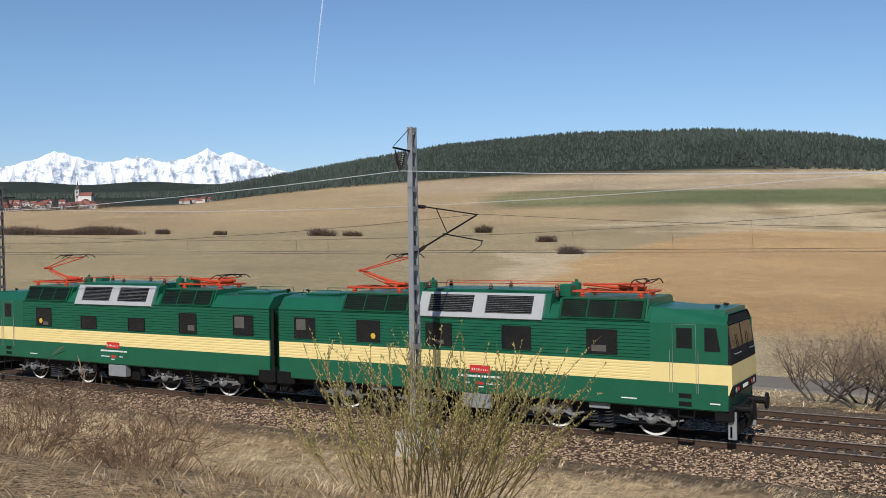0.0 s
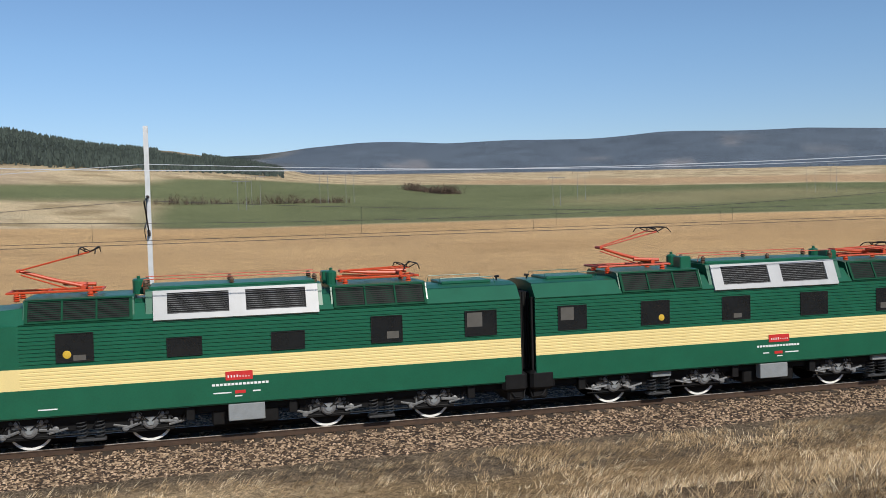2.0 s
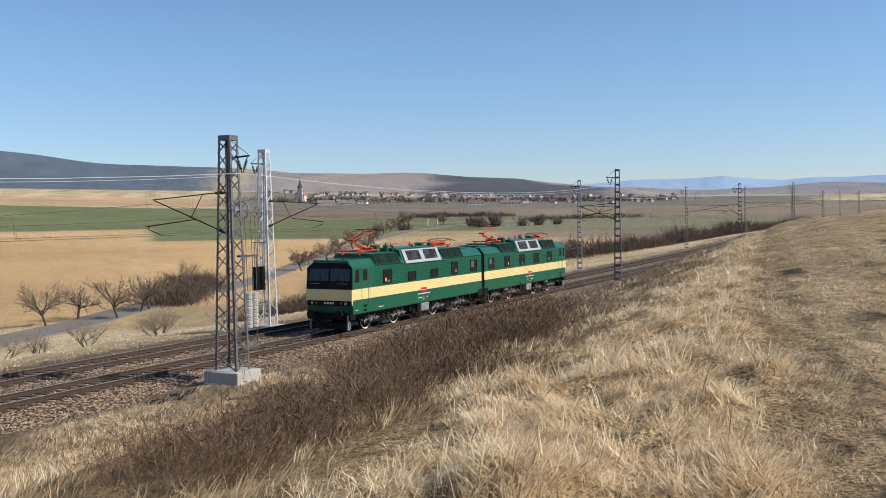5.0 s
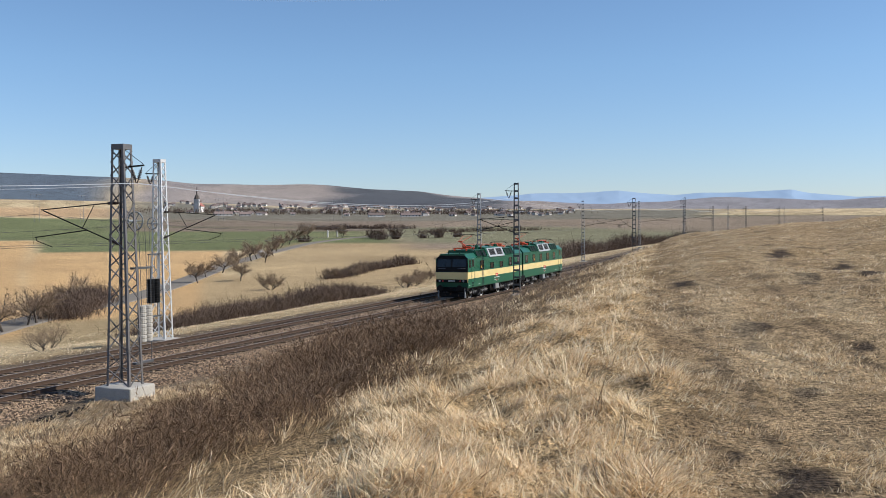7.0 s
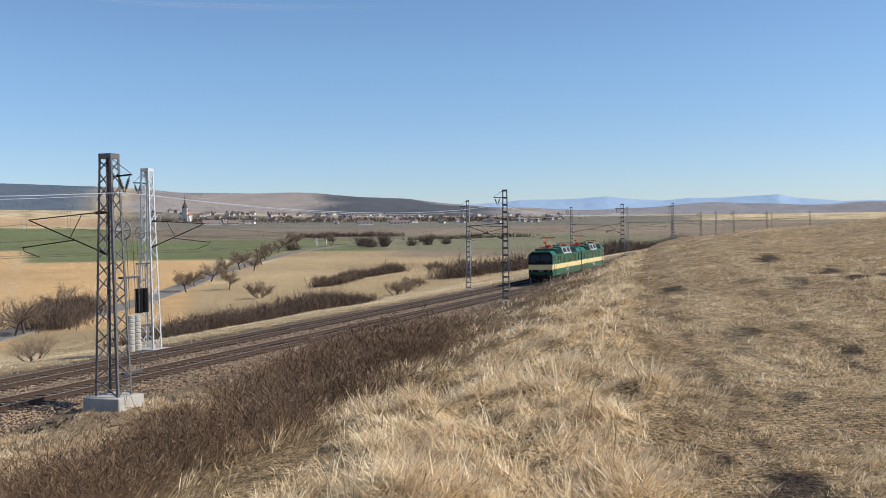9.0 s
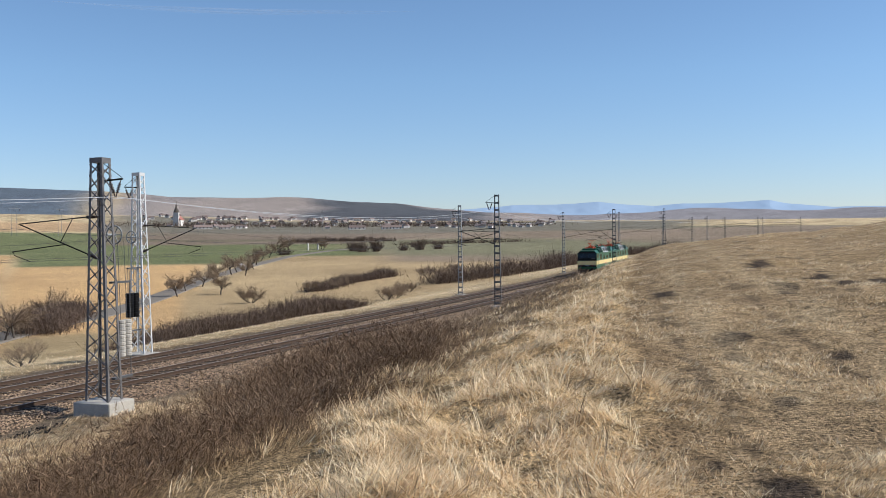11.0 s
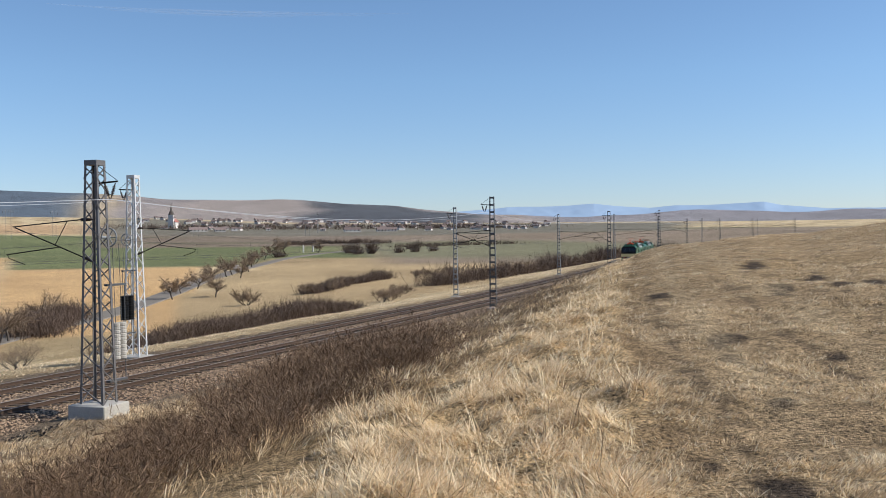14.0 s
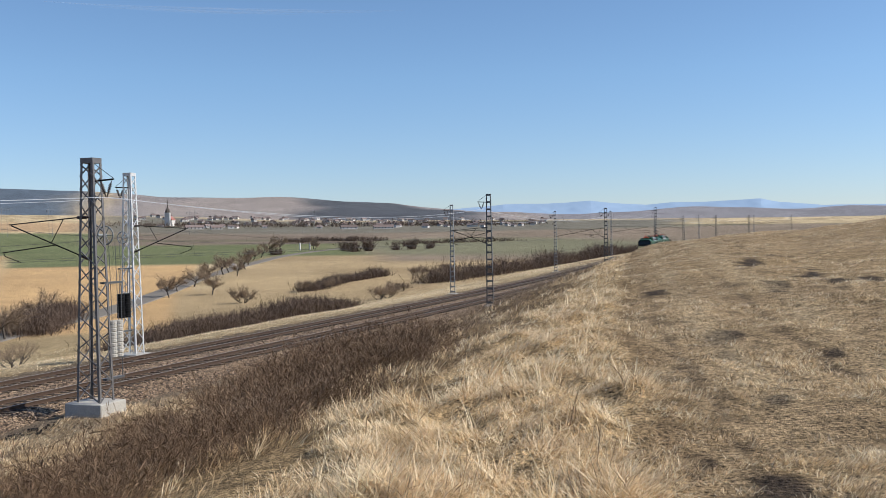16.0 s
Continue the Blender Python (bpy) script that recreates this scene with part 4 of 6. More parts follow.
def bogie(parent, x0, x1):
    xm = (x0 + x1) / 2
    bo = part("bogie", Build().box((x0 - 0.95, -0.62, 0.55), (x1 + 0.95, 0.62, 0.92)), BLACK, parent, "black bogie with grey axle boxes and springs")
    for x in (x0, x1):
        wheelset(bo, x)
    for s in (-1, 1):
        fr = Build()
        y = s * 0.98
        fr.box((x0 - 0.85, y - 0.06, 0.52), (x1 + 0.85, y + 0.02, 1.0), chamfer=0.02)
        for x in (x0, x1):
            fr.box((x - 0.66, y - 0.05, 0.34), (x + 0.66, y + 0.01, 0.9), chamfer=0.02)
        part("side_frame", fr, BLACK, bo)
        for x in (x0, x1):
            ab = Build()
            ab.turned([(0.10, 0), (0.21, 0.02), (0.22, 0.16), (0.17, 0.20), (0.09, 0.21)], pose(x, s * 0.93, 0.625, -90 * s, 0, 0), 14)
            ab.box((x - 0.30, y - 0.06, 0.50), (x + 0.30, y + 0.10, 0.80), chamfer=0.03)
            for k in (-1, 1):
                ab.tube([(x + k * 0.25, y + s * 0.1, 0.62), (x + k * 0.72, y + s * 0.08, 0.52 + 0.06 * k)], 0.045, 6)
                ab.turned([(0.05, 0), (0.09, 0.02), (0.09, 0.10), (0.05, 0.12)], pose(x + k * 0.68, y - s * 0.0, 0.54 + 0.06 * k, -90 * s, 0, 0), 10)
                ab.tube([(x + k * 0.33, y + s * 0.03, 0.80), (x + k * 0.33, y + s * 0.03, 1.06)], 0.07, 8)
                ab.tube([(x + k * 0.12, y + s * 0.13, 0.74), (x + k * 0.28, y + s * 0.15, 1.0)], 0.02, 5)
            ab.box((x - 0.46, y + s * 0.05 - 0.05, 0.66), (x + 0.46, y + s * 0.05 + 0.05, 0.94), chamfer=0.03)
            for k in (-1, 1):
                ab.box((x + k * 0.50 - 0.09, y - 0.05, 0.46), (x + k * 0.50 + 0.09, y + 0.09, 0.86), chamfer=0.03)
                ab.turned([(0.04, 0), (0.085, 0.015), (0.085, 0.09), (0.03, 0.11)], pose(x + k * 0.30, y + s * 0.09, 0.84, -90 * s, 0, 0), 10)
                ab.tube([(x + k * 0.50, y + s * 0.10, 0.50), (x + k * 1.0, y + s * 0.06, 0.60)], 0.035, 6)
            part("axle_box", ab, DARKGREY, bo, "grey axle box with guide links")
            for k in (-1, 1):
                part("damper", Build().tube([(x + k * 0.52, y + s * 0.05, 0.5), (x + k * 0.52, y + s * 0.05, 0.98)], 0.035, 6), DARKGREY, bo)
                link = Build()
                link.tube([(x + k * 0.18, y + s * 0.16, 0.72), (x + k * 0.46, y + s * 0.16, 0.86), (x + k * 0.60, y + s * 0.12, 0.70)], 0.022, 5)
                link.turned([(0.03, 0), (0.055, 0.01), (0.055, 0.06), (0.03, 0.07)], pose(x + k * 0.46, y + s * 0.12, 0.86, -90 * s, 0, 0), 8)
                part("brake_link", link, SPRING, bo)
                part("brake_hose", Build().tube([(x + k * 0.40, y + s * 0.10, 1.04), (x + k * 0.24, y + s * 0.22, 0.84), (x + k * 0.05, y + s * 0.20, 0.66)], 0.018, 5), RUBBER, bo)
            part("axle_box_cover", Build().turned([(0.03, 0), (0.10, 0.005), (0.10, 0.03), (0.04, 0.035)], pose(x, s * 1.13, 0.625, -90 * s, 0, 0), 10), BOXGREY, bo)
        for dx in (-0.24, 0.24):
            coil = Build()
            pts = [(xm + dx + 0.13 * math.cos(a * 0.7), y + s * 0.06 + 0.13 * math.sin(a * 0.7), 0.28 + 0.011 * a) for a in range(46)]
            coil.tube(pts, 0.019, 5)
            part("coil_spring", coil, SPRING, bo, "dark coil spring")
        sb = Build()
        sb.box((xm - 0.34, y - 0.05, 0.80), (xm + 0.34, y + 0.2 * s + 0.10, 1.06) if s > 0 else (xm + 0.34, y + 0.05, 1.06), chamfer=0.02)
        part("spring_plate", Build().box((xm - 0.40, y - 0.16, 0.20), (xm + 0.40, y + 0.16, 0.28), chamfer=0.02), SPRING, bo)
        part("spring_cradle", sb, BOXGREY, bo, "grey spring cradle")
        cb = Build()
        for k in range(5):
            px = x0 - 0.8 + (x1 - x0 + 1.6) * k / 4 + 0.13
            cb.tube([(px, y + s * 0.12, 1.05), (px + 0.06, y + s * 0.17, 0.8), (px - 0.05, y + s * 0.12, 0.62)], 0.028, 5)
        cb.tube([(x0 - 0.9, y + s * 0.05, 0.42), (x1 + 0.9, y + s * 0.05, 0.42)], 0.02, 5)
        part("brake_pipe", cb, BLACK, bo, "black hoses and brake pipes")


def locomotive(windows, raised_at_cab, label, near):
    lo = thing("electric_locomotive", pose(0, 0, 0), label, "locomotive", "coupled locomotive units")
    # core and roof
    core = Build()
    core.extrude([(-1.41, 1.0), (1.41, 1.0), (1.41, 3.5), (1.10, 3.95), (-1.10, 3.95), (-1.41, 3.5)], NOSE + 0.25, INNER - 0.02)
    body = part("body", core, GREEN, lo, "green painted body shell")
    for s in (-1, 1):
        sheet = lambda z0, z1: (lambda o: o if s > 0 else o[::-1])([(s * SIDE, z0), (s * SIDE, z1), (s * 1.41, z1), (s * 1.41, z0)])
        part("lower_panel", Build().extrude(sheet(1.05, 1.80), NOSE + 0.12, INNER), GREEN, body, "smooth green lower side panel")
        up = Build()
        ribbed(up, s, 2.38, 3.55, -0.12, INNER)
        part("ribbed_side_sheet", up, GREEN, body, "green side sheet with long pressed ribs")
        part("cab_side", Build().extrude(sheet(2.38, 3.55), NOSE + 0.12, -0.12), GREEN, body, "smooth green cab side")
        st = Build()
        ribbed(st, s, 1.80, 2.38, -0.12, INNER, 0.097, 0.010)
        st.extrude(sheet(1.80, 2.38), NOSE + 0.02, -0.12)
        part("cream_stripe", st, CREAM, body, "broad cream stripe along the side")
    roof = Build()
    roof.extrude([(1.47, 3.55), (1.49, 3.58), (1.13, 4.0), (0.6, 4.08), (-0.6, 4.08), (-1.13, 4.0), (-1.49, 3.58), (-1.47, 3.55)], -0.1, INNER)
    part("roof", roof, GREEN, body, "green roof with sloping sides")
    # cab front
    hood = Build()
    hood.add([(-0.1, -1.47, 3.55), (-0.1, -1.13, 4.0), (-0.1, 1.13, 4.0), (-0.1, 1.47, 3.55), (NOSE + 0.14, -1.46, 3.55), (NOSE + 0.18, -1.13, 3.83), (NOSE + 0.18, 1.13, 3.83), (NOSE + 0.14, 1.46, 3.55), (NOSE + 0.12, -1.47, 3.50), (NOSE + 0.12, 1.47, 3.50)],
             [(0, 4, 5, 1), (1, 5, 6, 2), (2, 6, 7, 3), (0, 3, 7, 4)])
    part("cab_roof", hood, GREEN, body, "green cab roof sloping to the front")
    skin = lambda rows: ([(x, y, z) for x, w, z in rows for y in (-w, w)] + [(NOSE + 0.35, y, z) for x, w, z in rows for y in (-w, w)])
    def face(name, rows, mat, lab):
        b = Build()
        n = len(rows)
        v = skin(rows)
        f = [(2 * i, 2 * i + 2, 2 * i + 3, 2 * i + 1) for i in range(n - 1)]
        f += [(2 * i, 2 * n + 2 * i, 2 * n + 2 * i + 2, 2 * i + 2) for i in range(n - 1)] + [(2 * i + 1, 2 * i + 3, 2 * n + 2 * i + 3, 2 * n + 2 * i + 1) for i in range(n - 1)]
        f += [(0, 1, 2 * n + 1, 2 * n), (2 * n - 2, 4 * n - 2, 4 * n - 1, 2 * n - 1)]
        b.add(v, f)
        return part(name, b, mat, body, lab)
    face("nose_lower", [(NOSE + 0.16, 1.45, 1.05), (NOSE + 0.10, 1.46, 1.5)], GREEN, "green lower front")
    face("nose_stripe", [(NOSE + 0.095, 1.465, 1.5), (NOSE, 1.468, 1.80), (NOSE + 0.02, 1.468, 2.38)], CREAM, "cream band across the front")
    wf = face("windscreen_surround", [(NOSE + 0.02, 1.467, 2.385), (NOSE + 0.03, 1.465, 2.6), (NOSE + 0.17, 1.43, 3.56), (NOSE + 0.22, 1.12, 3.80)], RUBBER, "black band round the windscreens")
    for s in (-1, 1):
        gl = Build()
        p = lambda y, z: (NOSE + 0.018 + (z - 2.6) * 0.146, y, z)
        vs = [p(s * 0.06, 2.84), p(s * 1.33, 2.84), p(s * 1.29, 3.50), p(s * 0.06, 3.50)]
        gl.add(vs + [(x + 0.03, y, z) for x, y, z in vs], [(0, 1, 2, 3), (7, 6, 5, 4), (0, 4, 5, 1), (1, 5, 6, 2), (2, 6, 7, 3), (3, 7, 4, 0)])
        part("windscreen", gl, GLASS, wf, "dark windscreen glass")
        wi = Build()
        wi.tube([(NOSE + 0.0, s * 0.5, 2.62), (NOSE + 0.08, s * 0.62, 3.2)], 0.010, 5)
        part("wiper", wi, BLACK, wf)
        la = Build()
        la.turned([(0.02, 0.03), (0.07, 0.03), (0.085, 0.05), (0.075, 0.06)], pose(NOSE + 0.03, s * 1.08, 1.63, 0, -90, 0), 14)
        part("headlight", la, SILVER, body, "round headlight")
        la = Build()
        la.turned([(0.02, 0.03), (0.06, 0.03), (0.07, 0.05), (0.06, 0.06)], pose(NOSE + 0.03, s * 0.80, 1.63, 0, -90, 0), 14)
        part("tail_light", la, RED, body, "round red tail light")
        bu = Build()
        bu.tube([(NOSE + 0.2, s * 0.875, 1.05), (NOSE - 0.42, s * 0.875, 1.05)], 0.11, 12)
        bu.tube([(NOSE - 0.42, s * 0.875, 1.05), (NOSE - 0.48, s * 0.875, 1.05)], 0.25, 16)
        part("buffer", bu, BLACK, lo, "black buffer with round head")
        ra = Build()
        ra.box((NOSE - 0.05, s * 1.2 - 0.05, 0.18), (NOSE + 0.2, s * 1.2 + 0.05, 1.0), chamfer=0.02)
        part("rail_guard", ra, BOXGREY, lo, "grey rail guard")
    bar = part("lamp_bar", Build().box((NOSE - 0.015, -1.42, 1.50), (NOSE + 0.2, 1.42, 1.77), chamfer=0.02), BLACK, body, "black lamp bar across the front")
    digits = Build()
    for i in range(7):
        digits.box((NOSE - 0.024, -0.33 + 0.095 * i, 1.58), (NOSE - 0.012, -0.275 + 0.095 * i, 1.69))
    tagged(part("lettering", digits, WHITE, bar, "white raised characters"), kind="stuff")
    for s in (-1, 1):
        part("grab_rail", Build().tube([(NOSE - 0.01, s * 0.55, 2.70), (NOSE - 0.05, s * 0.58, 2.70), (NOSE - 0.05, s * 1.22, 2.70), (NOSE - 0.01, s * 1.25, 2.70)], 0.014, 5), STEELM, body, "pale grab rail under the windscreen")
    be = Build()
    be.box((NOSE + 0.0, -1.4, 0.72), (NOSE + 0.55, 1.4, 1.1), chamfer=0.03)
    be.box((NOSE + 0.05, -1.25, 0.22), (NOSE + 0.15, 1.25, 0.60), chamfer=0.02)
    for y in (-0.5, -0.3, 0.3, 0.5):
        be.tube([(NOSE - 0.03, y, 0.95), (NOSE - 0.16, y, 0.7), (NOSE - 0.08, y, 0.42)], 0.03, 6)
    be.tube([(NOSE, 0, 1.0), (NOSE - 0.3, 0, 0.95), (NOSE - 0.3, 0, 0.6)], 0.05, 8)
    part("buffer_beam", be, BLACK, lo, "black buffer beam with hoses and coupling")
    # sides
    for s in (-1, 1):
        for x0, x1, z0, z1, bl, cl in windows:
            window(body, s, x0, x1, z0, z1, bl, cl)
        y = s * SIDE
        d = Build()
        for a, b_, c_, e in ((-1.51, -1.502, 1.5, 3.52), (-0.808, -0.80, 1.5, 3.52), (-1.51, -0.80, 3.52, 3.528)):
            d.box((a, y - 0.02, c_), (b_, y + 0.02, e))
        for a in (-1.58, -0.73):
            d.tube([(a, y + s * 0.05, 1.5), (a, y + s * 0.05, 2.75)], 0.008, 6)
        dr = part("cab_door", d, STEELM, body, "green cab door with pale frame and handrails")
        dp = Build()
        dp.box((-1.49, y - 0.012, 2.40), (-0.82, y + 0.012, 3.52))
        part("door_leaf", dp, GREEN, dr)
        dw = Build()
        dw.box((-1.39, y - 0.018, 2.82), (-0.93, y + 0.018, 3.42))
        part("door_window", dw, GLASS, dr, "dark door window")
        cw = Build()
        cw.add([(px, y + o, z) for o in (-0.015, 0.015) for px, z in ((-2.22, 2.76), (-1.76, 2.76), (-1.76, 3.44), (-2.10, 3.44))], [(3, 2, 1, 0), (4, 5, 6, 7), (0, 1, 5, 4), (1, 2, 6, 5), (2, 3, 7, 6), (3, 0, 4, 7)])
        part("cab_side_window", cw, GLASS, body, "dark cab side window")
        for k, z in enumerate((1.42, 1.18)):
            stp = Build()
            stp.box((-1.36, y - s * 0.05 - 0.02, z - 0.07), (-0.98, y + 0.006 * s + 0.004, z + 0.07))
            part("footstep", stp, BLACK, body, "dark recessed footstep")
        ld = Build()
        for z in (0.42, 0.78):
            ld.box((-1.45, y - 0.09, z), (-0.95, y + 0.03, z + 0.04))
        for x in (-1.45, -0.98):
            ld.box((x, y - 0.05, 0.42), (x + 0.03, y - 0.01, 1.06))
        part("ladder", ld, BLACK, lo, "black steps below the cab door")
        LOW_ = (1.475, 3.585)
        grille(body, s, 0.05, 2.85, LOW_, (1.17, 4.20), GRILLE, [(0.13, 0.98), (1.03, 1.88), (1.93, 2.77)], (0.05, 0.05), 9, "roof_grille", 0.045, "green louvred roof grille")
        grille(body, s, 3.40, 8.02, (1.49, 3.50), (1.15, 4.30), SILVER, [(3.78, 5.48), (5.95, 7.66)], (0.17, 0.08), 10, "silver_grille", 0.06, "silver-framed louvred cooling grille")
        grille(body, s, 8.46, 11.25, LOW_, (1.17, 4.20), GRILLE, [(8.54, 9.38), (9.43, 10.28), (10.33, 11.17)], (0.05, 0.05), 9, "roof_grille", 0.045, "green louvred roof grille")
        tr = Build()
        tr.box((5.35, min(y - s * 0.3, y - s * 0.01), 0.52), (6.38, max(y - s * 0.3, y - s * 0.01), 1.0), chamfer=0.02)
        part("equipment_box", tr, BOXGREY, lo, "grey underfloor equipment box")
        if s == near:
            g = Build()
            o = y + s * 0.003
            lp = part("number_plate", Build().box((5.30, o - 0.012, 1.70), (6.06, o + 0.012, 1.95)), RED, body, "red plate with white raised characters")
            q = Build()
            for k in range(8):
                big = (k < 4) == (near < 0)
                q.box((5.36 + k * 0.083, o + s * 0.012 - 0.003, 1.775), (5.36 + k * 0.083 + (0.035 if big else 0.026), o + s * 0.012 + 0.003, 1.775 + (0.07 if big else 0.045)))
            tagged(part("lettering", q, WHITE, lp), kind="stuff")
            for k in range(15):
                g.box((4.92 + k * 0.107, o - 0.002, 1.55), (4.92 + k * 0.107 + 0.082, o + 0.004, 1.615))
            for a, z, w_ in ((4.95, 1.33, 0.5), (6.05, 1.34, 0.22), (5.55, 1.22, 0.2), (0.3, 1.22, 0.5), (-2.2, 1.22, 0.3)):
                g.box((a, o - 0.002, z), (a + w_, o + 0.004, z + 0.035))
            tagged(part("lettering", g, WHITE, body, "small white lettering"), kind="stuff")
            rp = Build()
            rp.box((5.55, o - 0.002, 1.31), (5.85, o + 0.005, 1.40))
            part("red_sign", rp, RED, body, "small red sign")
    # upper roof deck between the grilles
    for x0, x1, h_, w_ in ((0.0, 2.9, 4.19, 1.165), (3.2, 8.15, 4.31, 1.15), (8.4, 11.3, 4.19, 1.165)):
        b = Build()
        b.extrude([(1.42, 3.62), (w_, h_), (w_ - 0.25, h_ + 0.04), (-w_ + 0.25, h_ + 0.04), (-w_, h_), (-1.42, 3.62)], x0, x1)
        part("roof_deck", b, GREEN, body, "raised green roof deck")
    part("roof_hatch", Build().box((3.3, -0.9, 4.33), (8.0, 0.9, 4.42), chamfer=0.03), GREEN, body, "long green roof hatch")
    part("roof_hatch", Build().box((11.9, -0.7, 4.06), (13.5, 0.7, 4.16), chamfer=0.03), GREEN, body, "green roof hatch")
    for x0, x1, z, mt in ((3.1, 8.2, 4.62, ORANGE), (11.8, 13.6, 4.26, GREEN)):
        for y in (-0.75, 0.75):
            part("roof_bus_bar", Build().tube([(x0, y, z - 0.2), (x0 + 0.05, y, z), (x1 - 0.05, y, z), (x1, y, z - 0.2)], 0.014, 5), mt, body, "thin roof conductor pipe")
    for x in (3.2, 5.6, 8.0):
        for y in (-0.75, 0.75):
            i = Build()
            i.turned([(0.07, 4.2), (0.09, 4.40), (0.05, 4.43), (0.09, 4.46), (0.05, 4.49), (0.08, 4.52), (0.03, 4.60)], pose(x, y, 0), 8)
            part("roof_insulator", i, COPPER, body)
    for x in (3.0, 8.55):
        i = Build()
        i.turned([(0.16, 4.2), (0.17, 4.58), (0.13, 4.62), (0.05, 4.64), (0.05, 4.72)], pose(x, -0.4, 0), 12)
        part("roof_switch", i, GREEN, body, "round green roof switch housing")
        part("roof_box", Build().box((x - 0.2, 0.1, 4.2), (x + 0.2, 0.6, 4.6), chamfer=0.03), GREEN, body, "green box on the roof")
    for x, y in ((-1.9, 0.5), (-1.9, -0.5), (13.9, 0.0)):
        i = Build()
        zt = 3.86 if x < -1.5 else (3.93 if x < 0 else 4.05)
        i.tube([(x, y, zt), (x, y, zt + 0.16)], 0.03, 8)
        i.tube([(x - 0.08, y, zt + 0.15), (x + 0.08, y, zt + 0.15)], 0.025, 8, 0.045)
        part("horn", i, BLACK, body)
    pantograph(lo, 0.75 if raised_at_cab else 1.45, raised_at_cab, -1 if near < 0 else 1)
    pantograph(lo, 9.95 if raised_at_cab else 10.38, not raised_at_cab, -1 if near < 0 else 1)
    # underframe, bogies, passage
    u = Build()
    u.box((NOSE + 0.4, -1.15, 0.78), (INNER - 0.1, 1.15, 1.06))
    u.box((4.9, -1.1, 0.35), (6.8, 1.1, 0.8), chamfer=0.04)
    u.box((INNER - 0.62, -1.49, 0.72), (INNER + 0.2, 1.49, 1.34), chamfer=0.10)
    u.box((INNER - 0.42, -1.35, 0.42), (INNER + 0.1, 1.3, 0.85), chamfer=0.06)
    for s in (-1, 1):
        u.tube([(INNER - 0.6, s * 1.3, 1.05), (INNER - 0.2, s * 1.38, 0.55), (INNER + 0.1, s * 1.3, 0.5), (INNER + 0.2, s * 1.2, 0.9)], 0.03, 6)
        for x in (4.3, 7.2, 12.6):
            u.box((x - 0.12, s * 1.2 - 0.1, 0.6), (x + 0.12, s * 1.2 + 0.1, 1.0), chamfer=0.02)
    part("underframe", u, BLACK, lo, "black underframe")
    bogie(lo, AXLES[0], AXLES[1])
    bogie(lo, AXLES[2], AXLES[3])
    p = Build()
    for k in range(3):
        p.box((INNER + 0.08 * k, -0.95 + 0.03 * (k % 2), 1.3), (INNER + 0.08 * k + 0.075, 0.95 - 0.03 * (k % 2), 3.75), chamfer=0.02)
    p.tube([(INNER + 0.05, -1.3, 1.2), (INNER + 0.05, -1.3, 3.6)], 0.05, 8)
    p.tube([(INNER + 0.05, 1.3, 1.2), (INNER + 0.05, 1.3, 3.6)], 0.05, 8)
    part("gangway_bellows", p, RUBBER, lo, "black folded gangway between the units")
    return lo


W_REAR = [(0.84, 1.78, 2.52, 3.27, (0.45, 0.8, 0.02, 0.22), True), (3.75, 4.67, 2.50, 2.98, None, False), (6.64, 7.56, 2.50, 2.98, None, False), (9.55, 10.45, 2.52, 3.27, (0.5, 0.9, 0.12, 0.4), False), (12.42, 13.38, 2.55, 3.27, (0.05, 0.55, 0.35, 0.95), False)]
W_FRONT = [(28.82 - b, 28.82 - a, 2.55, 3.27, bl, cl) for a, b, bl, cl in ((15.41, 16.33, (0.45, 0.92, 0.4, 0.95), False), (18.22, 19.17, None, True), (21.09, 22.07, (0.3, 0.6, 0.05, 0.25), False), (23.99, 24.99, None, False), (26.93, 27.89, (0.35, 0.85, 0.08, 0.35), False))]
loco_rear = locomotive(W_REAR, True, "green electric locomotive unit with cream stripe, rear pantograph raised", -1)
loco_front = locomotive(W_FRONT, False, "green electric locomotive unit with cream stripe, leading unit", 1)


def motions():
    def rows(first, turn):
        out = []
        for k in range(33):
            t = k / 2
            s_ = -38.55 + 17.05 * t + 0.013 * t * t
            a, b_ = s_ + first + 1.6, s_ + first + 9.85
            pa, pb = (Vector((x, TRACKS[0] + float(bend(x)), float(rail_z(x)))) for x in (a, b_))
            d = (pb - pa).normalized()
            yaw, pit = math.atan2(d.y, d.x), math.asin(d.z)
            if turn:
                eye = pb + d * (11.445 - 9.85)
                m = Matrix.Translation(eye) @ Matrix.Rotation(yaw + math.pi, 4, "Z") @ Matrix.Rotation(pit, 4, "Y")
            else:
                eye = pa - d * 1.6
                m = Matrix.Translation(eye) @ Matrix.Rotation(yaw, 4, "Z") @ Matrix.Rotation(-pit, 4, "Y")
            out.append((t, m))
        return out
    walk(loco_rear, rows(0.0, False))
    walk(loco_front, rows(17.375, True))

# ---- plants ----


def raw_mesh(name, verts, tris, mat):
    me = bpy.data.meshes.new(name)
    v, t = np.asarray(verts, np.float32), np.asarray(tris, np.int32)
    me.vertices.add(len(v))
    me.vertices.foreach_set("co", v.ravel())
    me.loops.add(t.size)
    me.loops.foreach_set("vertex_index", t.ravel())
    me.polygons.add(len(t))
    me.polygons.foreach_set("loop_start", np.arange(0, t.size, 3, dtype=np.int32))
    me.update(calc_edges=True)
    me.materials.append(mat)
    return me


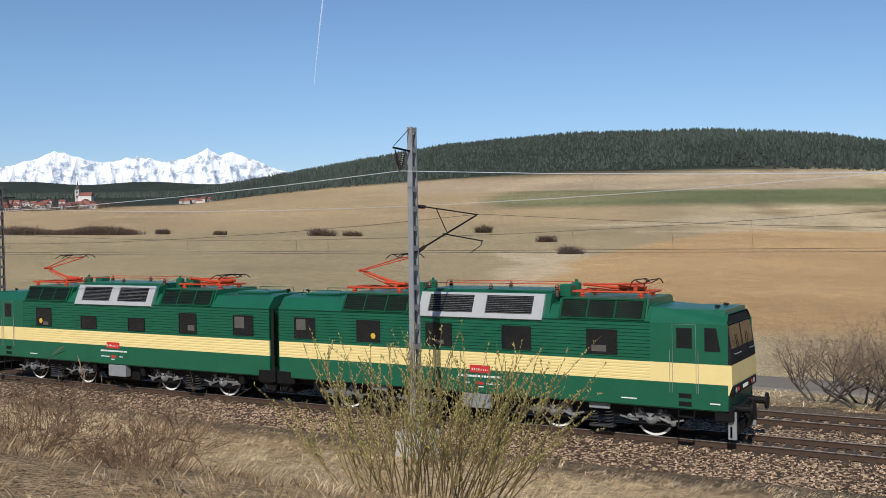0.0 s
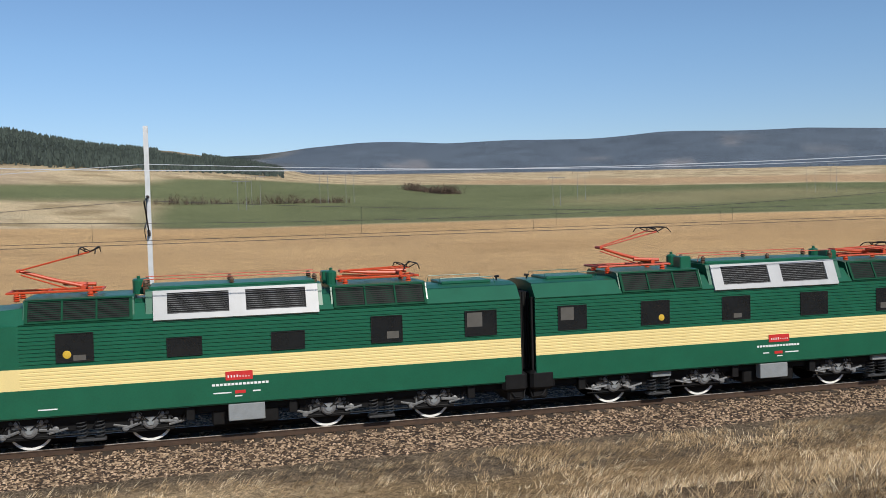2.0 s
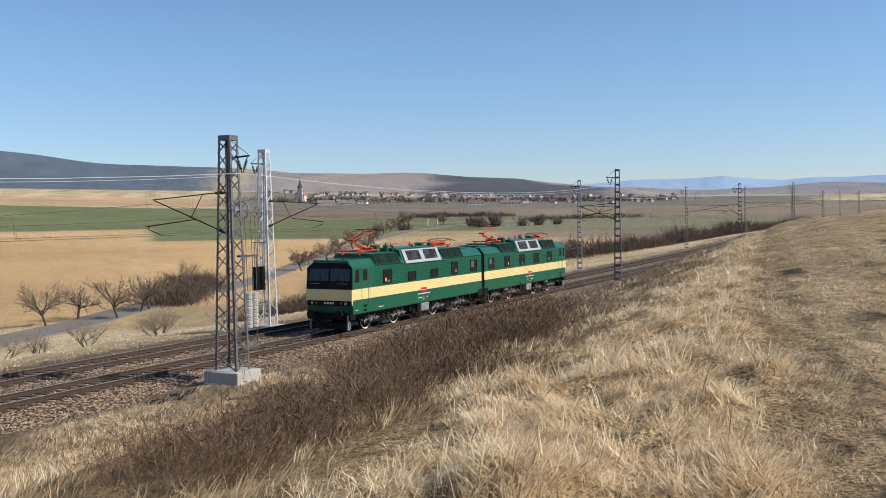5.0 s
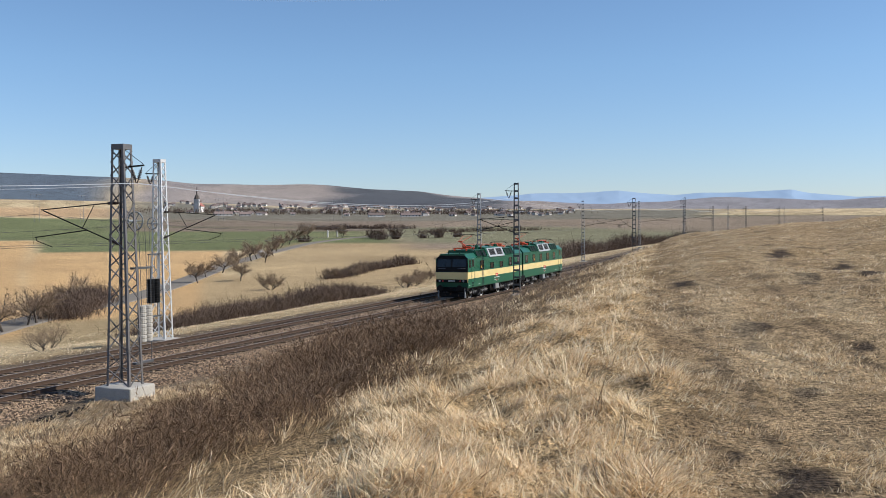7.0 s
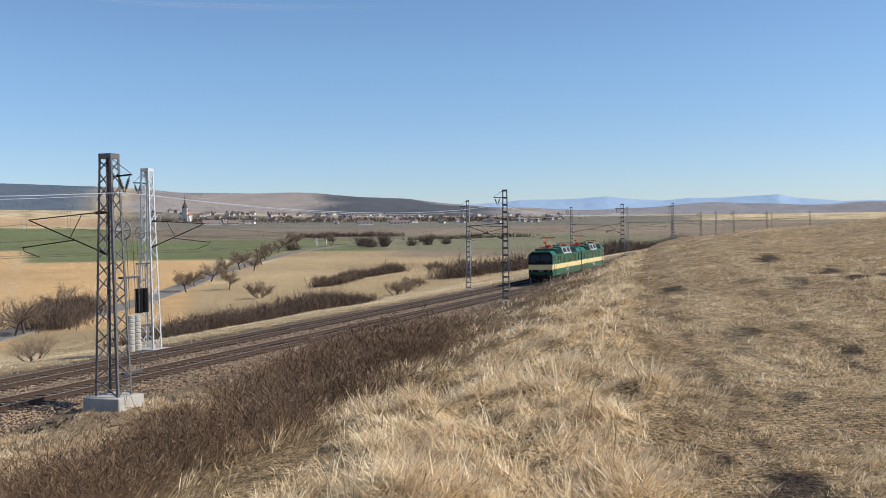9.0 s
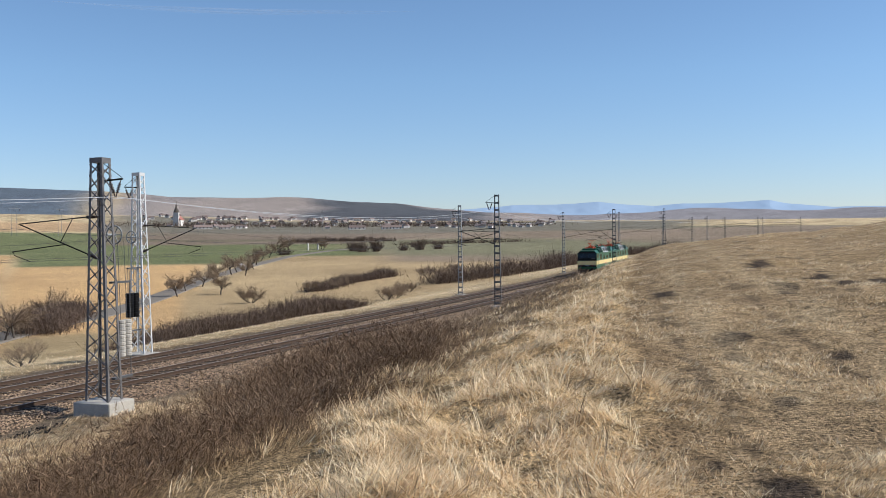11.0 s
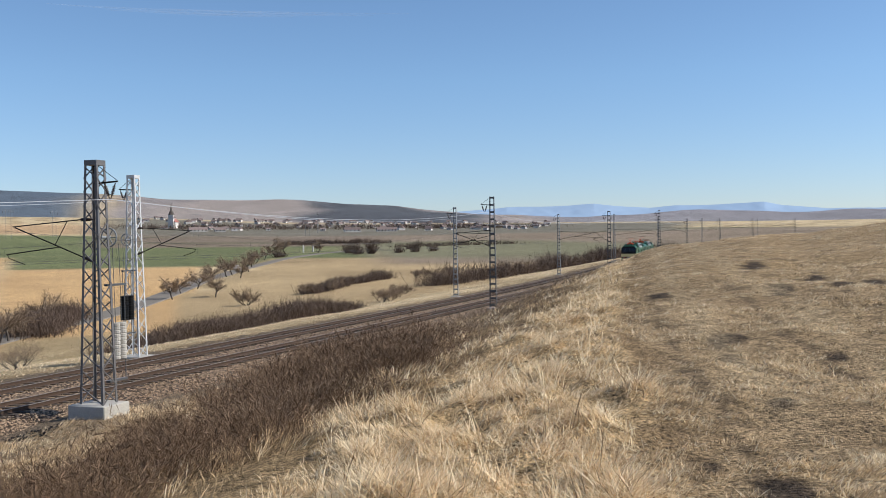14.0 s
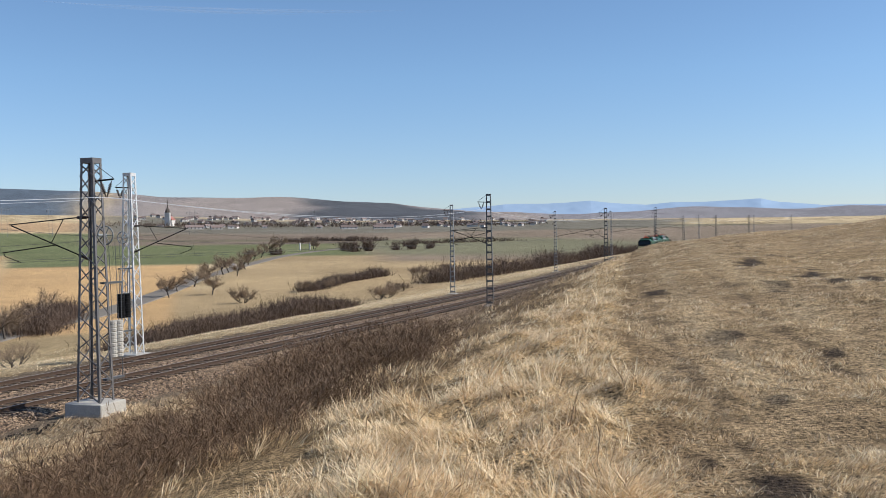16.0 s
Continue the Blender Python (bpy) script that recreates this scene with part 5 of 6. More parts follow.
def tufts(x, y, per, radius, length, width, lean, way, seed, stray=0.45):
    """Tufts of blades combed the way that each tuft lies."""
    k = np.random.default_rng(seed)
    rep = lambda v: np.repeat(v, per)
    N = len(x) * per
    a, rr = k.uniform(0, 2 * np.pi, N), np.sqrt(k.random(N)) * rep(radius)
    px, py = rep(x) + np.cos(a) * rr, rep(y) + np.sin(a) * rr
    ln = rep(length) * k.uniform(0.45, 1.25, N)
    wd = rep(width) * k.uniform(0.7, 1.3, N)
    w = rep(way) + k.normal(0, stray, N)
    le = np.clip(rep(lean) * k.uniform(0.55, 1.2, N), 0, 1.07)
    z = land(px, py) - 0.015
    f = 0.31 + k.normal(0, 0.65, N)
    side = np.stack([np.cos(f) * wd / 2, np.sin(f) * wd / 2, 0 * f], 1)
    dx, dy = np.cos(w), np.sin(w)
    base = np.stack([px, py, z], 1)
    mid = base + np.stack([dx * le * ln * 0.36, dy * le * ln * 0.36, ln * (0.46 - 0.2 * le)], 1)
    tip = base + np.stack([dx * le * ln, dy * le * ln, ln * np.sqrt(np.maximum(0.02, 1.05 - 0.9 * le * le)) * 0.9], 1)
    v = np.stack([base, mid - side * 1.1, mid + side * 1.1, tip], 1).reshape(-1, 3)
    o = np.arange(N)[:, None] * 4
    t = np.concatenate([o + [0, 2, 1], o + [1, 2, 3]], 1).reshape(-1, 3)
    return v, t


def scatter_grass():
    k = np.random.default_rng(21)
    sets = []

    def comb(x, y):
        return -0.5 + 1.9 * wobble(x, y, 0.33, 4.4) + 1.4 * wobble(x, y, 1.2, 1.1)

    # the tall straw along the edge of the hilltop
    n = 70000
    r = np.exp(k.uniform(math.log(3.4), math.log(85), n))
    az = np.radians(k.uniform(-97, -45, n))
    x, y = -np.sin(az) * r, np.cos(az) * r
    band = tall_band(x, y)
    clump = wobble(x, y, 0.13, 6.0) * 0.55 + wobble(x, y, 0.31, 9.0) * 0.65
    keep = k.random(n) < band * np.clip(0.5 + 1.2 * clump, 0.02, 1)
    x, y, r, band, clump = x[keep], y[keep], r[keep], band[keep], clump[keep]
    length = (0.07 + 0.075 * band) * np.clip(1.0 + 0.5 * clump, 0.5, 1.5) * k.uniform(0.6, 1.5, len(x))
    brown_ = k.random(len(x)) < 0.16 + 0.25 * (clump < -0.2)
    for pick, mt, seed in ((~brown_, STRAW, 22), (brown_, STRAWB, 25)):
        m = int(pick.sum())
        stand = k.random(m) < 0.05
        sets.append((mt, tufts(x[pick], y[pick], 8, 0.03 + 0.006 * r[pick], length[pick] * np.where(stand, 1.4, 1.0), 0.0026 + 0.00066 * r[pick], np.where(stand, 0.4, 1.02 + 0.12 * k.random(m)), comb(x[pick], y[pick]) + k.normal(0, 0.9, m), seed, 0.9)))
    # short grazed grass on the hilltop
    n = 46000
    r = np.exp(k.uniform(math.log(3.4), math.log(70), n))
    az = np.radians(k.uniform(-113, -78, n))
    x, y = -np.sin(az) * r, np.cos(az) * r
    clump = wobble(x, y, 0.13, 2.0) * 0.6 + wobble(x, y, 0.42, 5.0) * 0.5 + wobble(x, y, 0.9, 3) * 0.4
    keep = (y < grass_edge(x) + 0.2) & (k.random(n) < np.clip(0.5 + 0.9 * clump, 0.02, 1) * (1 - bare_soil(x, y)))
    x, y, r, clump = x[keep], y[keep], r[keep], clump[keep]
    brown_ = k.random(len(x)) < 0.48 - 0.3 * clump
    for pick, mt, seed in ((~brown_, STRAW, 31), (brown_, STRAWB, 32)):
        m = int(pick.sum())
        sets.append((mt, tufts(x[pick], y[pick], 8, 0.03 + 0.005 * r[pick], k.uniform(0.035, 0.085, m) * np.clip(1 + clump[pick], 0.5, 1.8), 0.0022 + 0.0006 * r[pick], 0.85 + 0.25 * k.random(m), comb(x[pick], y[pick]), seed, 1.2)))
    # grey-brown stalks and matted grass lower on the bank
    n = 31000
    r = np.exp(k.uniform(math.log(5), math.log(75), n))
    az = np.radians(np.where(k.random(n) < 0.7, k.uniform(-80, -32, n), k.uniform(-32, 58, n)))
    x, y = -np.sin(az) * r, np.cos(az) * r
    yy = y - bend(x)
    clump = wobble(x, y, 0.5, 3) * 0.5 + wobble(x, y, 2.1, 8) * 0.5
    keep = (yy < 25.0) & (y > 2.9 + 0.12 * np.maximum(x, 0)) & (k.random(n) < np.clip(0.55 + 0.8 * clump, 0.03, 1))
    x, y, r, clump = x[keep], y[keep], r[keep], clump[keep]
    pale = k.random(len(x)) < 0.15 + 0.3 * (clump > 0.1)
    for pick, mt, seed in ((pale, STRAW, 33), (~pale, STRAWB, 34)):
        m = int(pick.sum())
        sets.append((mt, tufts(x[pick], y[pick], 9, 0.03 + 0.006 * r[pick], k.uniform(0.10, 0.26, m), 0.0028 + 0.0006 * r[pick], 0.6 + 0.45 * k.random(m), comb(x[pick], y[pick]), seed, 0.8)))
    # combed grass above the ballast shoulder
    n = 19000
    x, y = np.where(k.random(n) < 0.5, k.uniform(-46, 40, n), k.uniform(8, 36, n)), 26.1 - 15 * k.random(n) ** 1.3
    clump = wobble(x, y, 0.7, 6) * 0.5 + wobble(x, y, 3, 2) * 0.5
    keep = k.random(n) < np.clip(0.55 + 0.8 * clump + 0.2 * (y > 23.5), 0.03, 1)
    x, y = x[keep], y[keep]
    pale = k.random(len(x)) < 0.2 + 0.2 * smooth01((x - 12) / 6) + 0.4 * smooth01((6 - x) / 8) * (y > 16) + 0.25 * wobble(x, y, 2, 1)
    for pick, mt, seed in ((pale, STRAW, 23), (~pale, STRAWB, 26)):
        m = int(pick.sum())
        way = 0.3 + 1.3 * wobble(x[pick], y[pick], 1.4, 3)
        sets.append((mt, tufts(x[pick], y[pick], 11, k.uniform(0.12, 0.32, m), k.uniform(0.12, 0.34, m), k.uniform(0.010, 0.018, m), 0.88 + 0.2 * k.random(m), way, seed)))
    # the verge beyond the tracks
    n = 9000
    x, y = k.uniform(-40, 230, n), 38.2 + 26 * k.random(n)
    y = y + bend(x)
    sets.append((STRAW, tufts(x, y, 6, k.uniform(0.3, 0.8, n), k.uniform(0.08, 0.28, n), k.uniform(0.03, 0.05, n), 0.7 + 0.3 * k.random(n), comb(x, y), 24, 1.2)))
    for mt, label in ((STRAW, "dry straw-coloured grass tufts on the bank"), (STRAWB, "matted brown dead grass on the slope")):
        vs, ts, off = [], [], 0
        for own, (v, t) in sets:
            if own is mt:
                vs.append(v)
                ts.append(t + off)
                off += len(v)
        tagged(new("dry_grass", raw_mesh("dry_grass", np.concatenate(vs), np.concatenate(ts), mt)), label, "grass", kind="stuff")


scatter_grass()


def sprig(b, p, d, length, r, k, depth, droop, n=3, fine=True):
    """A twig with side twigs; the last ones are slivers."""
    pts = [Vector(p)]
    d = Vector(d).normalized()
    for i in range(3):
        d = (d + Vector(k.normal(0, 0.16, 3)) + Vector((0, 0, droop))).normalized()
        pts.append(pts[-1] + d * length / 3)
    if depth == 0 and not fine:
        o = d.orthogonal().normalized() * r
        b.add([pts[0] - o, pts[0] + o, pts[2] + d.cross(o), pts[3]], [(0, 1, 2), (0, 2, 3)])
    else:
        b.tube(pts if fine else [pts[0], pts[3]], r, n, r * 0.35, cap=False)
    if depth:
        for i in range(depth + 2):
            f = k.uniform(0.25, 0.95)
            j = min(2, int(f * 3))
            q = pts[j].lerp(pts[j + 1], f * 3 - j)
            side = (d + Vector(k.normal(0, 0.65, 3))).normalized()
            sprig(b, q, side, length * k.uniform(0.35, 0.6), r * 0.6, k, depth - 1, droop, n, False)
    return pts


def shrub_mesh(name, height, width, stems, seed, mat, depth=2, droop=0.02, thick=0.011, spread=0.7):
    k = np.random.default_rng(seed)
    b = Build()
    for _ in range(stems):
        a, rr = k.uniform(0, 2 * math.pi), width / 2 * math.sqrt(k.random())
        p = (math.cos(a) * rr * 0.6, math.sin(a) * rr * 0.6, -0.1)
        d = (math.cos(a) * spread * rr / width * 2 + k.normal(0, 0.2), math.sin(a) * spread * rr / width * 2 + k.normal(0, 0.2), 1.0)
        sprig(b, p, d, height * k.uniform(0.55, 1.05), thick, k, depth, droop)
    return b.mesh(name, mat)


def plant(name, me, x, y, size, turn, label, category, group, part_name="branches"):
    t_ = thing(name, pose(x, y, ground_at(x, y), 0, 0, turn) @ Matrix.Diagonal((size, size, size, 1)), label, category, group)
    part(part_name, me, None, t_)
    return t_


k = np.random.default_rng(40)
brown = [shrub_mesh("branches", 1.0, 1.6, 42, 50 + i, TWIG, 2, 0.0, 0.0065, 1.0) for i in range(4)]
for i in range(125):
    x = 4.9 + 11.5 * k.random() ** 0.9
    y = 3.35 + 0.14 * x + (0.8 + 0.16 * x) * k.random()
    plant("bramble_shrub", brown[i % 4], x, y, k.uniform(0.16, 0.36) + 0.021 * x, k.uniform(0, 360), "leafless red-brown bramble shrub on the dry bank", "shrub", "brambles on the bank", "twig_mass")
grey = [shrub_mesh("branches", 0.7, 1.3, 42, 70 + i, TWIGG, 1, 0.0, 0.005, 0.5) for i in range(3)]
for i in range(90):
    x = k.uniform(8, 45)
    y = 3.6 + 0.14 * x + k.uniform(0, 0.6 + 0.12 * x)
    plant("dry_weed_clump", grey[i % 3], x, y, k.uniform(0.35, 0.62), k.uniform(0, 360), "grey-brown clump of dry weeds on the cutting slope", "weeds", "weeds on the slope", "twig_mass")
for i, (x, y) in enumerate([(-10.5, 7.6), (-9.2, 8.4), (-12.0, 9.4), (-13.5, 8.0), (-14.6, 10.0), (-8.0, 7.4)]):
    plant("bramble_shrub", brown[i % 3], x, y, k.uniform(0.7, 1.0), k.uniform(0, 360), "leafless red-brown bramble shrub on the dry bank", "shrub", "brambles on the bank", "twig_mass")


def willow():
    q = np.random.default_rng(61)
    t_ = thing("willow_bush", pose(-6.45, 10.35, ground_at(-6.45, 10.35)) @ Matrix.Diagonal((1.25, 1.1, 1.0, 1)), "young willow bush with yellow-green catkins on upright twigs", "bush")
    b, c_ = Build(), []
    for i in range(85):
        a, rr = q.uniform(0, 2 * math.pi), 1.0 * math.sqrt(q.random())
        p = (math.cos(a) * rr * 0.9, math.sin(a) * rr * 0.6, -0.05)
        d = (math.cos(a) * 0.62 * rr, math.sin(a) * 0.5 * rr, 1.0)
        lead = sprig(b, p, d, q.uniform(1.25, 2.35) * (1.0 - 0.22 * rr), 0.009, q, 0, 0.03)
        lines = [lead]
        for _ in range(6):
            f = q.uniform(0.3, 0.9)
            j = min(2, int(f * 3))
            s0 = lead[j].lerp(lead[j + 1], f * 3 - j)
            dd = (lead[3] - lead[0]).normalized() + Vector(q.normal(0, 0.28, 3))
            lines.append(sprig(b, s0, dd, q.uniform(0.3, 0.8), 0.0045, q, 0, 0.04))
        for ln in lines:
            for _ in range(14):
                f = q.uniform(0.15, 1.0)
                j = min(2, int(f * 3))
                c_.append(ln[j].lerp(ln[j + 1], f * 3 - j))
    part("twig_mass", b, WILLOW, t_, "ochre upright twigs")
    cat = Build()
    for p in c_:
        d = Vector((q.normal(0, 0.4), q.normal(0, 0.4), 1)).normalized() * q.uniform(0.025, 0.05)
        s_ = d.orthogonal().normalized() * 0.008
        o = d.cross(s_).normalized() * 0.008
        cat.add([p, p + d * 0.4 + s_, p + d * 0.4 - s_ * 0.5 + o, p + d * 0.4 - s_ * 0.5 - o, p + d], [(0, 2, 1), (0, 3, 2), (0, 1, 3), (1, 2, 4), (2, 3, 4), (3, 1, 4)])
    tagged(part("catkin_mass", cat, CATKIN, t_, "yellow-green catkins and buds"), kind="stuff")


willow()


def tree_mesh(height, seed, stems=1, trunk=0.10, spread=0.9, twig=0.0, many=13):
    q = np.random.default_rng(seed)
    tr, cr = Build(), Build()
    for s_ in range(stems):
        a0 = q.uniform(0, 6.3)
        p0 = Vector((math.cos(a0) * 0.25, math.sin(a0) * 0.25, -0.15)) if stems > 1 else Vector((0, 0, -0.15))
        top = p0 + Vector((q.normal(0, 0.12) + math.cos(a0) * 0.3 * (stems > 1), q.normal(0, 0.12) + math.sin(a0) * 0.3 * (stems > 1), 0.38 if stems == 1 else 0.25)) * height
        tr.tube([p0, p0.lerp(top, 0.5) + Vector((q.normal(0, 0.05), 0, 0)), top], trunk, 7, trunk * 0.7)
        for i in range(9 if stems == 1 else 5):
            a = 2.4 * i + q.uniform(0, 1)
            d = Vector((math.cos(a) * spread, math.sin(a) * spread, q.uniform(0.35, 1.1)))
            p = p0.lerp(top, q.uniform(0.65, 1.0))
            L = height * q.uniform(0.38, 0.6)
            limb = sprig(tr, p, d, L, trunk * 0.5, q, 0, 0.04, 5)
            for _ in range(many):
                f = q.uniform(0.25, 1.0)
                j = min(2, int(f * 3))
                s0 = limb[j].lerp(limb[j + 1], f * 3 - j)
                sprig(cr, s0, d + Vector(q.normal(0, 0.7, 3)), L * q.uniform(0.3, 0.6), trunk * 0.12 + 0.006 + twig, q, 2, 0.03, 3, False)
    return tr.mesh("trunk", BARK), cr.mesh("crown", TWIGG)


trees = [tree_mesh(4.2, 80 + i, 1, 0.12, 1.1, 0.004, 11) for i in range(3)]
far_trees = [tree_mesh(4.2, 180 + i, 1, 0.14, 1.1, 0.014, 16) for i in range(2)]
far_bushes = [tree_mesh(3.4, 190 + i, 6, 0.06, 0.8, 0.018, 8) for i in range(2)]
bushes = [tree_mesh(3.4, 90 + i, 6, 0.045, 0.7, -0.006, 7) for i in range(3)]


def grow(kind, x, y, size, turn, name, label, category, group):
    t_ = thing(name, pose(x, y, ground_at(x, y), 0, 0, turn) @ Matrix.Diagonal((size, size, size, 1)), label, category, group)
    part("trunk", kind[0], None, t_)
    part("crown", kind[1], None, t_)


ORCH = "leafless old fruit tree with a low spreading crown"
for i, (x, y) in enumerate([(23.5, 46.5), (35.5, 57.0), (64.5, 75.5), (69.6, 77.0), (71.6, 73.6), (77.5, 76.5), (79.4, 77.0), (100.9, 92.0), (150.2, 107.7), (161.7, 114.0), (156.8, 103.0), (173, 118), (182, 121), (202.3, 134.5), (212, 132), (223.2, 143), (240, 152), (262, 160), (290, 176), (321, 193), (344, 203), (372, 214), (405, 228), (430, 224), (460, 240)]):
    grow(trees[i % 3] if math.hypot(x, y) < 140 else far_trees[i % 2], x, y, k.uniform(0.85, 1.25) * (1 + max(0, math.hypot(x, y) - 200) / 420), k.uniform(0, 360), "fruit_tree", ORCH, "tree", "trees along the road")
BUSH = "leafless grey-brown bush beyond the railway"
for i, (x, y) in enumerate([(-7.2, 43.0), (-5.2, 41.6), (-3.6, 42.4), (-2.0, 43.5), (-5.8, 45.0), (-0.5, 42.0), (1.5, 44.5), (20.0, 47), (30, 60), (41, 52), (45, 49), (47, 56), (52, 50), (60, 57), (66, 52), (88, 84), (84, 80), (138.8, 85.4), (165.5, 88.2), (188.5, 92.4), (172, 87), (181, 90), (140.6, 62.1), (146, 63), (162.7, 67.5), (156, 66), (216, 86), (224, 87), (232, 84), (-25, 44), (-34, 46)]):
    grow(bushes[i % 3] if y < 60 else far_bushes[i % 2], x, y, k.uniform(0.55, 0.85) * (1.25 if y > 80 else 1.6 if x < 3 else 1), k.uniform(0, 360), "bare_bush", BUSH, "bush", "bushes beyond the line")


def hedge(name, pts, width, height, n, seed, label, mat=HEDGE):
    """A thicket of bare twigs along a line: stems with many fine side twigs."""
    n = int(n * 2.3)
    q = np.random.default_rng(seed)
    xs, ys = np.array([p[0] for p in pts], float), np.array([p[1] for p in pts], float)
    f = q.random(n)
    x = np.interp(f, np.linspace(0, 1, len(xs)), xs) + q.normal(0, width / 2.5, n)
    y = np.interp(f, np.linspace(0, 1, len(ys)), ys) + q.normal(0, width / 2.5, n)
    far = np.hypot(x, y)
    h = height * q.uniform(0.35, 1.0, n) * (0.78 + 0.32 * wobble(x, y, 2.5 + height))
    th = 0.00026 * far + 0.004
    base = np.stack([x, y, land(x, y) - 0.1], 1)
    up = np.stack([q.normal(0, 0.5, n), q.normal(0, 0.5, n), np.ones(n)], 1)

    def slivers(p, d, length, w):
        a = q.uniform(0, np.pi, len(p))
        s_ = np.stack([np.cos(a), np.sin(a), 0 * a], 1) * w[:, None]
        return np.stack([p - s_, p + s_, p + d * length[:, None]], 1).reshape(-1, 3)


    vs = [slivers(base, up, h * 0.85, th)]
    for _ in range(11):
        g_ = q.uniform(0.12, 0.9, n)
        p = base + up * (h * g_)[:, None]
        d = up * 0.4 + q.normal(0, 0.75, (n, 3))
        vs.append(slivers(p, d, h * q.uniform(0.15, 0.42, n), th * 0.7))
    v = np.concatenate(vs)
    t = np.arange(len(v)).reshape(-1, 3)
    tagged(new(name, raw_mesh(name, v, t, mat)), label, "hedge", kind="stuff")


hedge("hedge", [(70, 56.5), (98, 60), (128, 61.5)], 3.0, 2.5, 2300, 101, "dense leafless dark brown hedge below the railway bank")
hedge("hedge", [(186, 72), (230, 67), (285, 62), (330, 55), (380, 44)], 5.0, 4.8, 2300, 102, "dense leafless dark thicket along the railway")
hedge("hedge", [(84, 78), (100, 91), (112, 98)], 4.0, 2.8, 1400, 103, "leafless bushes along the field edge")
hedge("hedge", [(165, 88), (190, 93), (215, 94)], 3.0, 2.4, 1200, 104, "leafless bushes on the meadow")
hedge("hedge", [(-420, 300), (-380, 310), (-355, 318)], 9.0, 4.5, 1500, 105, "dark bushes at the far edge of the meadow")
hedge("hedge", [(188, 850), (200, 790), (212, 770)], 9.0, 9.0, 260, 106, "dark clump of bushes in the green field")
hedge("hedge", [(-20, 690), (60, 690), (110, 700)], 7.0, 7.0, 200, 107, "scattered bushes along the field edge")
for i, (x, y, w_) in enumerate([(-262, 342, 6), (-248, 345, 4), (-313, 333, 2.5), (-113.4, 266, 3), (-206, 386, 3), (-345, 329, 3), (-150, 330, 3)]):
    hedge("field_bush", [(x - w_, y), (x + w_, y)], 2.0, 3.4, 150, 110 + i, "small dark bush standing in the meadow")
for i, (x, y, w_, h_) in enumerate([(407, 191, 4, 8), (416, 188, 3, 9), (423, 203, 3, 6), (430, 180, 4, 6.5), (440, 176, 3, 7), (455, 172, 5, 5), (372, 211, 5, 4.5), (520, 210, 8, 6), (606, 317, 20, 6), (640, 300, 16, 5)]):
    hedge("bare_tree_group", [(x - w_, y), (x + w_, y + w_ * 0.4)], 2.0, h_ * 0.75, 60, 160 + i, "group of bare dark trees across the valley")


def forest():
    q = np.random.default_rng(140)
    n = 26000
    az, r = q.uniform(-5.5, 60, n), 1140 + 560 * q.random(n) ** 0.8
    x, y = -np.sin(np.radians(az)) * r, np.cos(np.radians(az)) * r
    keep = ~((np.abs(az - 0.2) < 1.2) & (r > 1480)) & (r > 1140 + 50 * wobble(x, y, 70)) & ((az < 44) | (r > 1400))
    x, y = x[keep], y[keep]
    n = len(x)
    z = land(x, y)
    h = q.uniform(3.2, 7.2, n) * (1 + 0.25 * wobble(x, y, 120))
    w_ = h * q.uniform(0.2, 0.36, n)
    a = q.uniform(0, 6.3, n)
    v = [np.stack([x, y, z + h], 1)]
    for i in range(5):
        v.append(np.stack([x + np.cos(a + i * 1.2566) * w_, y + np.sin(a + i * 1.2566) * w_, z + h * 0.05], 1))
    v = np.stack(v, 1).reshape(-1, 3)
    o = np.arange(n)[:, None] * 6
    t = np.concatenate([o + [0, 1 + i, 1 + (i + 1) % 5] for i in range(5)], 1).reshape(-1, 3)
    tagged(new("spruce_forest", raw_mesh("spruce_forest", v, t, CONIFER)), "dark spruce forest on the far hill", "forest", kind="stuff")


hedge("hedge", [polar(-60.5, 690), polar(-63, 705), polar(-66.5, 695)], 8.0, 5.0, 420, 170, "dark line of bare bushes across the valley")
hedge("hedge", [polar(-67, 600), polar(-70, 620), polar(-74, 640)], 8.0, 4.0, 260, 171, "dark line of bare bushes across the valley")
forest()

# ---- road, village, far things ----


def road():
    pts = [(-60, 70), (-10, 62), (15, 58), (35, 62.5), (52, 66.5), (63.5, 72.3), (90, 84), (130, 103), (170, 120), (202, 136), (271, 170), (356, 201), (433, 219), (560, 250)]
    xs = np.array([p[0] for p in pts], float)
    ys = np.array([p[1] for p in pts], float)
    b = Build()
    X = np.arange(-60, 560, 2.5)
    Y = np.interp(X, xs, ys)
    Y = np.convolve(np.pad(Y, 8, mode="edge"), np.ones(17) / 17, "valid")
    for i in range(len(X)):
        j0, j1 = max(0, i - 1), min(len(X) - 1, i + 1)
        d = Vector((X[j1] - X[j0], Y[j1] - Y[j0], 0)).normalized()
        nrm = Vector((-d.y, d.x, 0))
        zc = max(ground_at(X[i] + nrm.x * o, Y[i] + nrm.y * o) for o in (-2.6, 0, 2.6)) + 0.12
        for o, dz in ((-3.0, -0.7), (-2.2, 0.0), (0, 0.03), (2.2, 0.0), (3.0, -0.7)):
            b.v.append((X[i] + nrm.x * o, Y[i] + nrm.y * o, zc + dz))
    b.f = [(i * 5 + j, i * 5 + j + 1, (i + 1) * 5 + j + 1, (i + 1) * 5 + j) for i in range(len(X) - 1) for j in range(4)]
    tagged(part("road", b, ASPHALT), "narrow grey asphalt road through the meadows", "road", kind="structure")


road()


